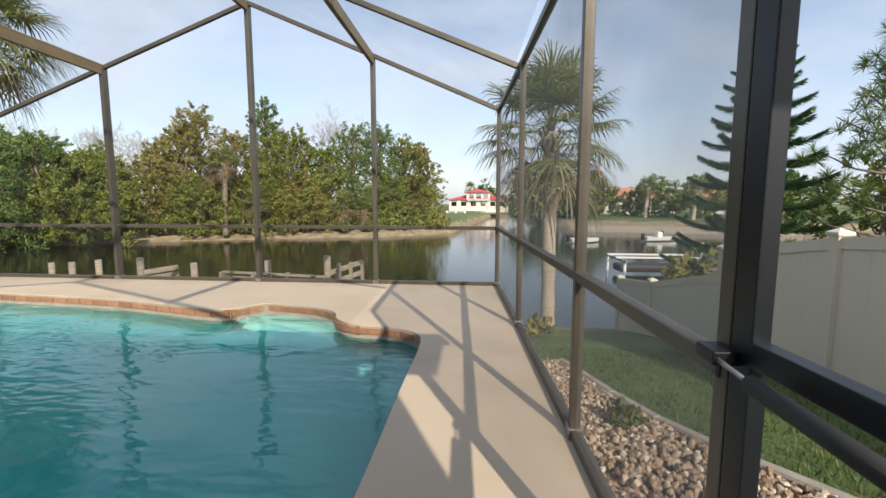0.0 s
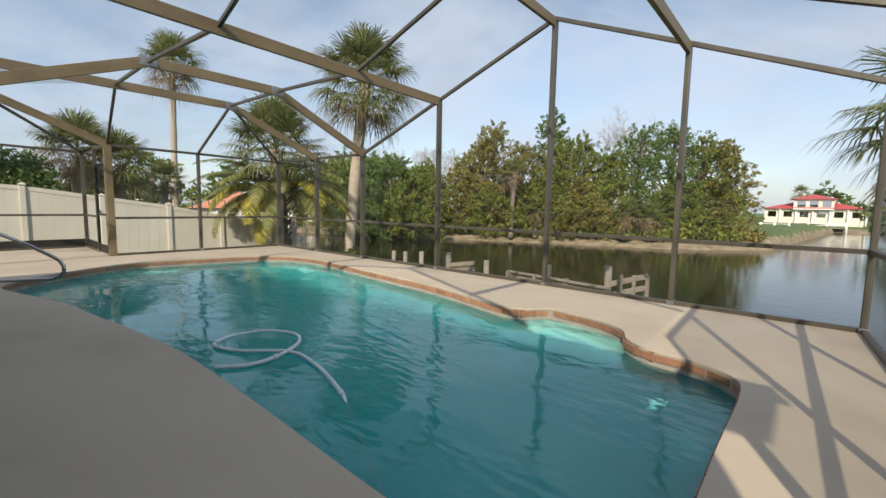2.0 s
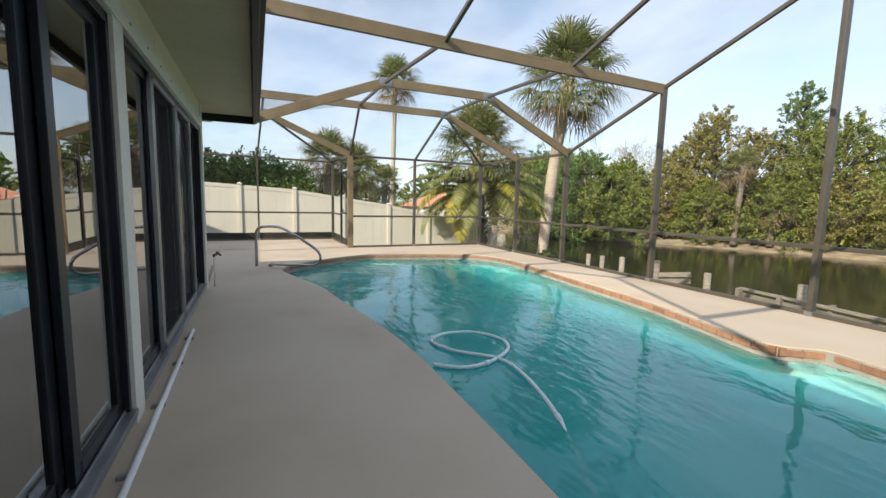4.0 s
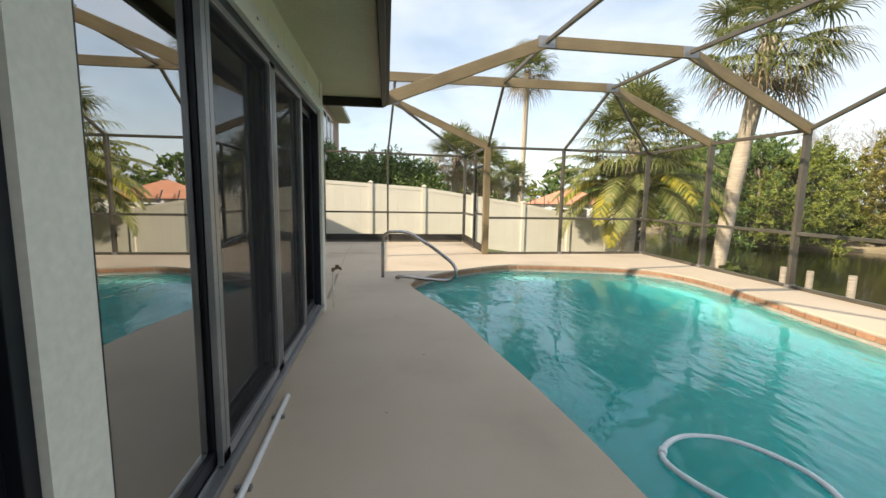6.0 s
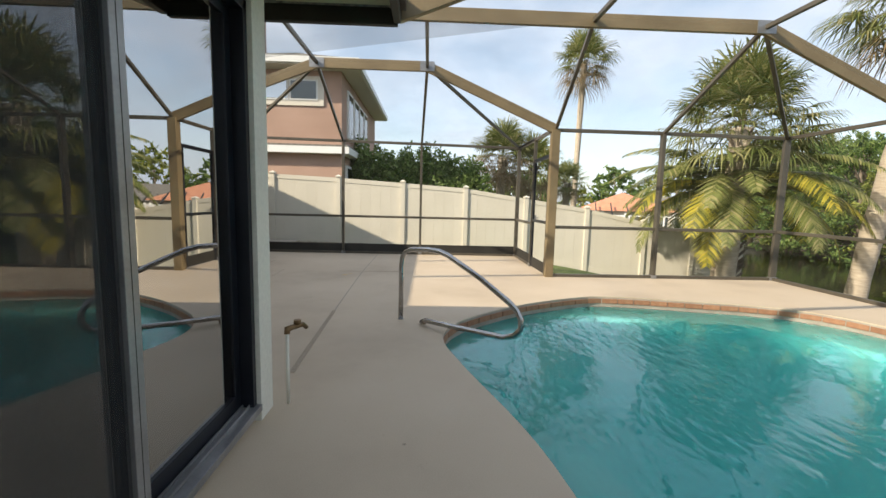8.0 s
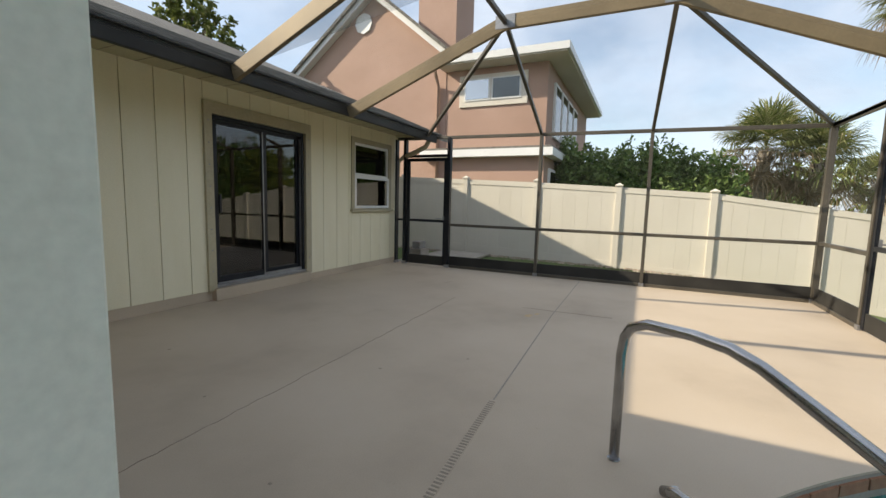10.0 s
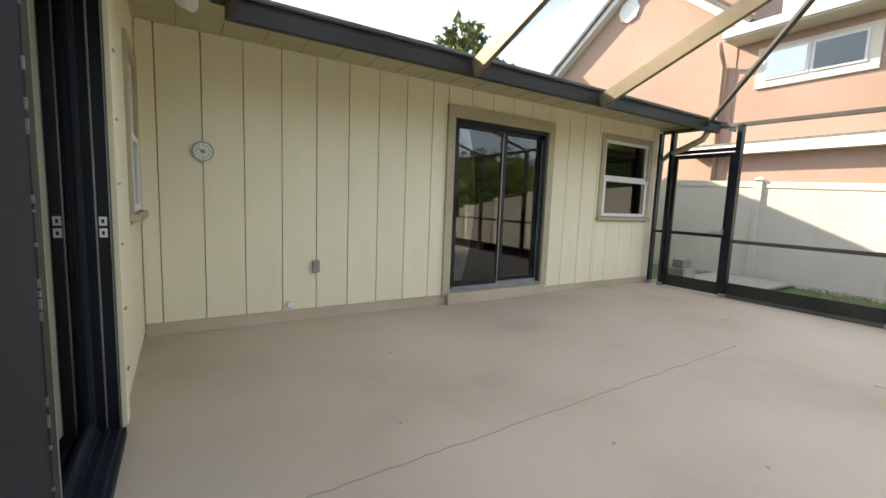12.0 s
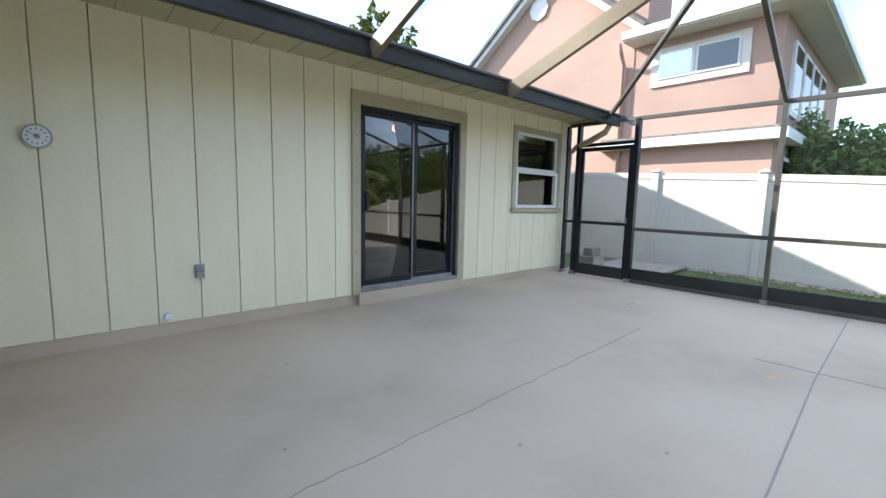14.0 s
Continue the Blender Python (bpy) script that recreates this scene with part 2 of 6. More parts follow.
BARK = surf("grey_bark", (0.12, 0.095, 0.07), (0.24, 0.195, 0.15), 3, 25, 0.9, 0, 0.9, 0.02, (1, 1, 3))
PALMBARK = surf("palm_bark", (0.38, 0.315, 0.245), (0.56, 0.475, 0.375), 4, 20, 0.9, 0, 0.9, 0.02, (1, 1, 6))
OLDWOOD = surf("weathered_wood", (0.20, 0.17, 0.13), (0.36, 0.31, 0.25), 4, 50, 0.85, 0, 0.6, 0.004, (1, 1, 8), 0.2)
ROCK = surf("river_rock", (0.20, 0.155, 0.115), (0.52, 0.44, 0.35), 3.5, 40, 0.8, 0, 0.4, 0.004)
MULCH = surf("brown_mulch", (0.12, 0.075, 0.045), (0.26, 0.17, 0.10), 6, 40, 0.95, 0, 0.8, 0.02)
SAND = surf("muddy_bank", (0.15, 0.115, 0.07), (0.34, 0.275, 0.18), 1.2, 8, 0.95, 0, 0.6, 0.05)
KERB = surf("concrete_edging", (0.27, 0.24, 0.20), (0.38, 0.34, 0.29), 5, 60, 0.85, 0, 0.4, 0.003)
RUBBER = surf("black_rubber", (0.02, 0.02, 0.02), (0.035, 0.035, 0.035), 5, 60, 0.7, 0, 0.1, 0.001)
CRACK = surf("dark_crack", (0.26, 0.21, 0.16), (0.36, 0.30, 0.23), 30, 90, 0.9, 0, 0.2, 0.001)
RUST = surf("rust_stain", (0.50, 0.34, 0.17), (0.58, 0.44, 0.27), 9, 60, 0.8, 0, 0.1, 0.001)
FROND = leaf_mat("sabal_leaf", [(0, (0.10, 0.125, 0.035)), (0.5, (0.18, 0.205, 0.062)), (0.85, (0.29, 0.285, 0.11)), (1, (0.38, 0.33, 0.16))])
DEADLEAF = leaf_mat("dead_leaf", [(0, (0.20, 0.14, 0.075)), (1, (0.36, 0.27, 0.16))])
DATELEAF = leaf_mat("date_leaf", [(0, (0.07, 0.085, 0.02)), (0.4, (0.20, 0.20, 0.035)), (0.8, (0.42, 0.36, 0.045)), (1, (0.50, 0.40, 0.06))])
GREEN = leaf_mat("oak_leaf", [(0, (0.073, 0.105, 0.020)), (0.5, (0.174, 0.217, 0.044)), (1, (0.365, 0.373, 0.085))])
OLIVE = leaf_mat("cedar_leaf", [(0, (0.092, 0.093, 0.025)), (0.5, (0.237, 0.223, 0.061)), (1, (0.438, 0.373, 0.118))])
DARKG = leaf_mat("pine_leaf", [(0, (0.048, 0.092, 0.029)), (0.5, (0.119, 0.193, 0.052)), (1, (0.240, 0.314, 0.088))])
HEDGEM = leaf_mat("hedge_leaf", [(0, (0.07, 0.12, 0.03)), (0.5, (0.13, 0.20, 0.05)), (1, (0.22, 0.29, 0.09))])
NORF = leaf_mat("norfolk_leaf", [(0, (0.022, 0.064, 0.026)), (0.6, (0.051, 0.120, 0.042)), (1, (0.120, 0.200, 0.064))])
BRIGHTG = leaf_mat("fresh_leaf", [(0, (0.06, 0.085, 0.018)), (0.6, (0.11, 0.14, 0.03)), (1, (0.19, 0.20, 0.06))])
TWIG = surf("bare_twig", (0.36, 0.32, 0.31), (0.48, 0.45, 0.44), 3, 30, 0.9, 0, 0.2, 0.01)


# ---- building helpers ----
def part(name, bm, mat, parent=None, label=""):
    me = bpy.data.meshes.new(name)
    bm.to_mesh(me)
    bm.free()
    me.materials.append(mat)
    ob = new(name, me)
    if parent is not None:
        ob.parent = parent
    if label:
        ob["label"] = label
    return ob


def thing(name, label, category, group="", kind="", at=(0, 0, 0)):
    e = new(name)
    e.empty_display_size = 0.1
    e.location = at
    return tagged(e, label, category, group, kind)


def box(x0, x1, y0, y1, z0, z1, bm=None, bevel=0.0):
    own = bm is None
    bm = bm or bmesh.new()
    v = bmesh.ops.create_cube(bm, size=1.0, matrix=Matrix.LocRotScale(((x0 + x1) / 2, (y0 + y1) / 2, (z0 + z1) / 2), None, (abs(x1 - x0), abs(y1 - y0), abs(z1 - z0))))["verts"]
    if bevel and own:
        bmesh.ops.bevel(bm, geom=bm.edges[:], offset=bevel, segments=2, affect="EDGES", profile=0.6)
    return bm


def bar(p, q, w, h, bm=None, bevel=0.0, up=(0, 0, 1)):
    """A straight bar from p to q, w across and h along up."""
    own = bm is None
    bm = bm or bmesh.new()
    p, q = Vector(p), Vector(q)
    d = q - p
    x = d.normalized()
    u = Vector(up)
    if abs(x.dot(u)) > 0.98:
        u = Vector((0, 1, 0))
    y = u.cross(x).normalized()
    z = x.cross(y)
    m = Matrix((x, y, z)).transposed().to_4x4()
    m.translation = (p + q) / 2
    bmesh.ops.create_cube(bm, size=1.0, matrix=m @ Matrix.Diagonal((d.length, w, h, 1)))
    if bevel and own:
        bmesh.ops.bevel(bm, geom=bm.edges[:], offset=bevel, segments=1, affect="EDGES")
    return bm


def tube(pts, radius, sides=8, bm=None, cap=True):
    """A round tube through points; radius is a number or one for each point."""
    bm = bm or bmesh.new()
    pts = [Vector(p) for p in pts]
    rad = radius if isinstance(radius, (list, tuple)) else [radius] * len(pts)
    rings, side = [], None
    for i, p in enumerate(pts):
        d = (pts[min(i + 1, len(pts) - 1)] - pts[max(i - 1, 0)]).normalized()
        if side is None:
            side = d.orthogonal().normalized()
        side = (side - d * side.dot(d)).normalized()
        up = d.cross(side)
        rings.append([bm.verts.new(p + rad[i] * (math.cos(a) * side + math.sin(a) * up)) for a in (2 * math.pi * k / sides for k in range(sides))])
    for a, b in zip(rings, rings[1:]):
        for k in range(sides):
            bm.faces.new((a[k], a[(k + 1) % sides], b[(k + 1) % sides], b[k])).smooth = True
    if cap:
        bm.faces.new(rings[0][::-1])
        bm.faces.new(rings[-1])
    return bm


def sheet(pts, bm=None):
    bm = bm or bmesh.new()
    bm.faces.new([bm.verts.new(p) for p in pts])
    return bm


def arc(c, r, a0, a1, n):
    return [(c[0] + r * math.cos(radians(a0 + (a1 - a0) * k / n)), c[1] + r * math.sin(radians(a0 + (a1 - a0) * k / n))) for k in range(n + 1)]


def smooth_loop(pts, n=6):
    """A closed Catmull-Rom curve through 2D points."""
    out, m = [], len(pts)
    for i in range(m):
        a, b, c, d = (Vector((*pts[(i + k) % m], 0)) for k in (-1, 0, 1, 2))
        for k in range(n):
            t = k / n
            v = 0.5 * (2 * b + (c - a) * t + (2 * a - 5 * b + 4 * c - d) * t * t + (3 * b - a - 3 * c + d) * t ** 3)
            out.append((v.x, v.y))
    return out


def lerp_table(v, table):
    for (a, fa), (b, fb) in zip(table, table[1:]):
        if v <= b:
            return fa + (fb - fa) * max(0.0, min(1.0, (v - a) / (b - a)))
    return table[-1][1]


def step(v, a, b):
    t = max(0.0, min(1.0, (v - a) / (b - a)))
    return t * t * (3 - 2 * t)


# ---- ground, canal, deck, pool ----
WATER = -2.1
SLOPE = [(-8, 0.0), (-0.5, -0.12), (1.4, -0.2), (3.1, -0.48), (5, -0.76), (6.7, -1.1), (8.2, -1.4), (10.6, -1.95), (11.6, -2.5), (14, -3.6)]


def far_shore(x):
    return lerp_table(x, [(-90, 22), (-40, 27), (-30, 31), (-20, 36), (-8, 40), (-2, 46), (4, 100), (9, 100), (12, 55), (30, 50), (90, 40)])


def ground_z(x, y):
    near = lerp_table(y, SLOPE)
    if -11.4 < x < 0.75 and 0.0 < y < 5.7:
        return -3.2
    if y < 11.6:
        return near
    s = far_shore(x)
    bank = lerp_table(y - s, [(-3.0, -3.6), (0.0, WATER), (1.5, WATER + 0.35), (4.0, WATER + 1.0), (30, WATER + 1.3)])
    return max(-3.6, bank) if y > 14 else near


def spread(lo, hi, stepv, far):
    v = [lo + stepv * k for k in range(int((hi - lo) / stepv) + 1)]
    g = stepv
    while v[-1] < far:
        g *= 1.17
        v.append(v[-1] + g)
    g = stepv
    while v[0] > -far:
        g *= 1.17
        v.insert(0, v[0] - g)
    return v


def ground():
    xs, ys = spread(-20, 8, 0.4, 900), spread(-8, 14, 0.4, 900)
    ys = sorted(set(ys + [14 + 1.5 * k for k in range(1, 60)]))
    verts = [(x, y, ground_z(x, y) + (0.03 * noise.noise((x * 0.8, y * 0.8, 0)) if -3 < ground_z(x, y) else 0)) for y in ys for x in xs]
    w = len(xs)
    faces = [(j * w + i, j * w + i + 1, (j + 1) * w + i + 1, (j + 1) * w + i) for j in range(len(ys) - 1) for i in range(w - 1)]
    me = bpy.data.meshes.new("ground")
    me.from_pydata(verts, [], faces)
    me.materials.append(LAWN)
    me.materials.append(SAND)
    for f in me.polygons:
        c = f.center
        f.use_smooth = True
        if c.y > 9.8 and (c.y < far_shore(c.x) + 4.5):
            f.material_index = 1
    return tagged(new("ground", me), "sloping mown lawn running down to the canal banks", "ground", kind="structure")


ground()
tagged(part("water", sheet([(-900, 9.5, WATER), (900, 9.5, WATER), (900, 900, WATER), (-900, 900, WATER)]), CANAL), "still brown-green canal water with soft ripples", "canal", kind="structure")

POOL = smooth_loop([(0.02, 1.5), (0.03, 2.6), (0.04, 3.45), (-0.05, 3.74), (-0.35, 3.9), (-0.68, 3.96), (-0.9, 4.13), (-1.03, 4.4), (-1.3, 4.58), (-1.7, 4.68),
                    (-1.98, 4.7), (-2.2, 4.45), (-2.5, 4.42), (-3.2, 4.6), (-4.1, 4.8), (-5.6, 4.97), (-7.0, 5.16), (-8.0, 5.2), (-8.75, 4.98), (-9.15, 4.5), (-9.42, 3.6), (-9.6, 2.7), (-9.5, 2.2),
                    (-9.1, 1.45), (-8.65, 0.9), (-8.25, 0.57), (-7.8, 0.45), (-7.2, 0.58), (-6.2, 0.87), (-5.2, 1.0), (-4.4, 1.12), (-3.4, 1.22), (-2.2, 1.22), (-1.0, 1.19), (-0.25, 1.2), (-0.03, 1.28)], 6)
DECK_RIM = [(1.2, -0.9), (1.06, 1.0), (0.91, 4.02), (0.82, 6.13), (-2.73, 6.16), (-7.28, 6.2), (-11.17, 6.22), (-11.17, 2.4), (-13.7, 2.4), (-13.7, -4.75), (1.2, -4.75)]


def inset(loop, d):
    out = []
    for i, p in enumerate(loop):
        a, b = Vector((*loop[i - 1], 0)), Vector((*loop[(i + 1) % len(loop)], 0))
        t = (b - a).normalized()
        out.append((p[0] - t.y * d, p[1] + t.x * d))
    return out


def ring_fill(outer, inner, z):
    bm = bmesh.new()
    es = []
    for loop in (outer, inner):
        vs = [bm.verts.new((*p, z)) for p in loop]
        es += [bm.edges.new((vs[i], vs[(i + 1) % len(vs)])) for i in range(len(vs))]
    bmesh.ops.triangle_fill(bm, use_beauty=True, use_dissolve=False, edges=es)
    bmesh.ops.recalc_face_normals(bm, faces=bm.faces[:])
    if bm.faces[0].normal.z < 0:
        bmesh.ops.reverse_faces(bm, faces=bm.faces[:])
    return bm


def skirt(loop, z0, z1, bm):
    n = len(loop)
    for i in range(n):
        a, b = loop[i], loop[(i + 1) % n]
        bm.faces.new([bm.verts.new(v) for v in ((*a, z0), (*b, z0), (*b, z1), (*a, z1))])
    return bm


def deck():
    bm = ring_fill(DECK_RIM, POOL, 0.0)
    skirt(DECK_RIM, -1.7, 0.0, bm)
    skirt(POOL, -0.014, 0.0, bm)
    return tagged(part("floor", bm, DECK), "tan painted concrete pool deck with hairline cracks", "pool deck", kind="structure")


deck()


def pool_depth(x, y):
    """Shallow at the far steps and in the bench alcove, deep in the middle."""
    d = lerp_table(x, [(-9.6, 0.75), (-7.5, 1.0), (-5, 1.5), (-3.4, 2.1), (0, 2.2)])
    if x < -7.2 and y < 1.6 + 0.35 * (-7.2 - x):
        d = 0.35 if x < -7.5 and y < 1.3 else 0.65
    if x > -2.3 and y > lerp_table(x, [(-2.3, 4.5), (-1.95, 4.36), (-1.3, 4.3), (-0.95, 4.0), (-0.5, 3.72), (0.1, 3.5)]):
        d = 0.46
    return -d


def pool():
    e = thing("swimming_pool", "freeform in-ground swimming pool with pale plaster and teal water", "pool", at=(-4.5, 3, -2.3))
    inv = Matrix.Translation((4.5, -3, 2.3))
    bm = skirt(inset(POOL, -0.004), -2.4, -0.11, bmesh.new())
    bm.transform(inv)
    part("wall", bm, PLASTER, e)
    g = 0.1
    nx, ny = int(10.2 / g), int(5.4 / g)
    bm = bmesh.new()
    vs = {(i, j): bm.verts.new((-9.9 + g * i, 0.2 + g * j, pool_depth(-9.9 + g * i, 0.2 + g * j))) for i in range(nx + 1) for j in range(ny + 1)}
    for i in range(nx):
        for j in range(ny):
            bm.faces.new((vs[i, j], vs[i + 1, j], vs[i + 1, j + 1], vs[i, j + 1]))
    bm.transform(inv)
    part("basin", bm, PLASTER, e)
    rim = inset(POOL, 0.004)
    bm = bmesh.new()
    top = bm.faces.new([bm.verts.new((*p, -0.135)) for p in rim])
    bot = bm.faces.new([bm.verts.new((*p, -2.6)) for p in rim][::-1])
    bmesh.ops.triangulate(bm, faces=[top, bot])
    skirt(rim, -2.6, -0.135, bm)
    bmesh.ops.remove_doubles(bm, verts=bm.verts[:], dist=0.0005)
    bmesh.ops.recalc_face_normals(bm, faces=bm.faces[:])
    bm.transform(inv)
    part("water", bm, POOLWATER, e, "rippled teal water").visible_shadow = False
    for z in (-0.2, -0.5, -0.8, -1.2):
        bm = bmesh.new()
        bm.faces.new([bm.verts.new((*p, z)) for p in inset(POOL, 0.006)])
        bmesh.ops.triangulate(bm, faces=bm.faces[:])
        bm.transform(inv)
        part("water_depth", bm, POOLDEEP, e).visible_shadow = False
    # grey waterline band added to hide lit plaster, and mortar bed behind coping bricks
    bm = skirt(inset(POOL, 0.002), -0.3, -0.013, bmesh.new())
    bm.transform(inv)
    part("waterline_band", bm, KERB, e)
    return e


POOL_OB = pool()

# ---- screen enclosure ----
CAGE = thing("pool_enclosure", "bronze aluminium pool cage with insect screen walls and roof", "screen enclosure")
NORTH = [(0.80, 6.0, 2.44), (-0.95, 6.02, 3.2), (-2.73, 6.04, 3.96), (-5.0, 6.07, 3.14), (-7.28, 6.1, 2.31), (-9.1, 6.1, 2.33), (-11.05, 6.12, 2.34)]
EAST = [(0.80, 6.0), (0.91, 4.02), (1.0, 2.1), (1.043, 0.96)]
KNEE = 3.23
RAILZ = 0.82


def post(x, y, z, w=0.05, d=0.09, mat=None, along="x"):
    a, b = (w, d) if along == "x" else (d, w)
    part("post", box(x - a / 2, x + a / 2, y - b / 2, y + b / 2, 0.0, z, None, 0.004), mat or BRONZE, CAGE)
    part("foot_bracket", box(x - a / 2 - 0.012, x + a / 2 + 0.012, y - b / 2 - 0.012, y + b / 2 + 0.012, 0.0, 0.055, None, 0.004), GREYF, CAGE)


def member(name, p, q, w=0.05, h=0.05, mat=None):
    part(name, bar(p, q, w, h, None, 0.004), mat or BRONZE, CAGE)


def panel(*pts, mat=None):
    part("screen_panel", sheet(pts), mat or SCREEN, CAGE)


def wall_run(pts, kick=False, rail=True, mesh=None):
    """Sill, chair rail, top rail and mesh between neighbouring posts (x, y, top)."""
    for a, b in zip(pts, pts[1:]):
        member("sill", (*a[:2], 0.025), (*b[:2], 0.025), 0.05, 0.05)
        member("top_rail", a, b, 0.05, 0.055)
        if rail:
            member("chair_rail", (*a[:2], RAILZ), (*b[:2], RAILZ), 0.05, 0.05)
        if kick:
            part("kick_plate", bar((*a[:2], 0.12), (*b[:2], 0.12), 0.02, 0.2), GUTTER, CAGE, "dark kick plate")
        panel((*a[:2], 0.05), (*b[:2], 0.05), b, a, mat=mesh)


for i, (x, y, z) in enumerate(NORTH):
    post(x, y, z, 0.055, 0.10, None)
wall_run(NORTH)
for x, y in EAST[1:3]:
    post(x, y, 2.44, 0.05, 0.05, None)
wall_run([(x, y, 2.44) for x, y in EAST], mesh=SCREENE)
# door post and screen door beside the house
post(1.0425, 0.9595, 2.44, 0.035, 0.05, BRONZE)
WEST1 = [(-11.05, 6.12, 2.34), (-11.05, 4.06, 2.36), (-11.03, 2.3, 2.36)]
post(-11.05, 4.06, 2.36, 0.10, 0.055)
wall_run(WEST1)
part("corner_post", box(-11.1, -10.97, 2.23, 2.36, 0, 2.37, None, 0.006), TAN, CAGE, "wide tan corner post")
DOORWALL = [(-13.57, 2.27, 2.38), (-12.15, 2.27, 2.38), (-11.1, 2.27, 2.36)]
member("top_rail", DOORWALL[0], DOORWALL[2], 0.05, 0.055)
wall_run(DOORWALL[:2], kick=True)
post(-13.57, 2.27, 2.38, 0.075, 0.075)
post(-12.15, 2.27, 2.38, 0.05, 0.06)
WEST2 = [(-13.57, 2.27, 2.38), (-13.57, 0.13, 2.41), (-13.57, -1.56, 2.43), (-13.57, -3.27, 2.45)]
for x, y, z in WEST2[1:3]:
    post(x, y, z, 0.09, 0.05)
post(-13.57, -3.27, 2.45, 0.09, 0.07, BLACKF)
wall_run(WEST2, kick=True)
member("top_rail", WEST2[-1], (-13.57, -4.4, 2.46), 0.05, 0.055)
member("top_rail", (-13.57, -3.27, 2.12), (-13.57, -4.22, 2.12), 0.05, 0.05, BLACKF)
post(-13.57, -4.22, 2.45, 0.09, 0.06, BLACKF)
post(-13.57, -4.42, 2.45, 0.09, 0.04, BLACKF)
member("chair_rail", (-13.57, -4.22, 0.88), (-13.57, -4.42, 0.88), 0.04, 0.04, BLACKF)

# roof beams: the east gable, then the flat-topped bays


def beam(*pts, w=0.05, h=0.15, mat=None):
    for a, b in zip(pts, pts[1:]):
        member("beam", a, b, w, h, mat or TAN)
        if a != pts[0]:
            bm = bmesh.new()
            box(a[0] - w / 2 - 0.006, a[0] + w / 2 + 0.006, a[1] - 0.11, a[1] + 0.11, a[2] - 0.07, a[2] + 0.07, bm)
            part("gusset_plate", bm, GREYF, CAGE)


beam((-0.95, 6.02, 3.14), (-0.95, 0.1, 3.18), h=0.13)
beam((-2.73, 6.04, 3.9), (-2.73, 0.1, 3.94), h=0.13)
beam((-5.0, 6.07, 3.11), (-5.0, 0.1, 3.22), h=0.15)
beam((-7.25, 6.1, 2.31), (-7.22, 4.1, KNEE), (-7.2, 2.1, KNEE), (-7.18, 0.06, 2.43))
beam((-9.12, 6.1, 2.33), (-9.12, 4.06, KNEE), (-9.12, -1.42, KNEE), (-9.14, -3.5, 2.4))
beam((-11.03, 2.3, 2.37), (-10.95, 0.24, KNEE), (-10.95, -1.43, KNEE), (-10.86, -3.5, 2.38))


def purlin(a, b):
    member("purlin", a, b, 0.045, 0.05)


YS = (4.2, 2.22, 0.1)
for y in YS:
    for a, b in (((0.92 if y < 4 else 0.9, y, 2.44), (-0.95, y, 3.2)), ((-0.95, y, 3.2), (-2.73, y, 3.96)), ((-2.73, y, 3.96), (-5.0, y, 3.2))):
        purlin(a, b)
purlin((-5.0, 4.19, 3.18), (-7.22, 4.1, KNEE))
purlin((-5.0, 2.24, 3.22), (-7.2, 2.1, KNEE))
purlin((-7.22, 4.1, KNEE), (-9.12, 4.06, KNEE))
purlin((-7.2, 2.1, KNEE), (-9.12, 2.1, KNEE))
purlin((-9.12, 4.06, KNEE), (-11.05, 6.12, 2.34))
purlin((-9.12, 4.06, KNEE), (-11.05, 4.06, 2.36))
purlin((-9.12, 2.1, KNEE), (-11.03, 2.3, 2.37))
purlin((-9.12, 0.24, KNEE), (-10.95, 0.24, KNEE))
purlin((-9.12, -1.42, KNEE), (-10.95, -1.43, KNEE))
purlin((-10.95, 0.24, KNEE), (-13.57, 2.27, 2.38))
purlin((-10.95, 0.24, KNEE), (-13.57, 0.13, 2.41))
purlin((-10.95, -1.43, KNEE), (-13.57, -1.56, 2.43))
purlin((-10.95, -1.43, KNEE), (-13.1, -3.5, 2.42))
member("gutter_beam", (-7.1, 0.1, 2.46), (1.1, 0.1, 2.46), 0.06, 0.12, GUTTER)
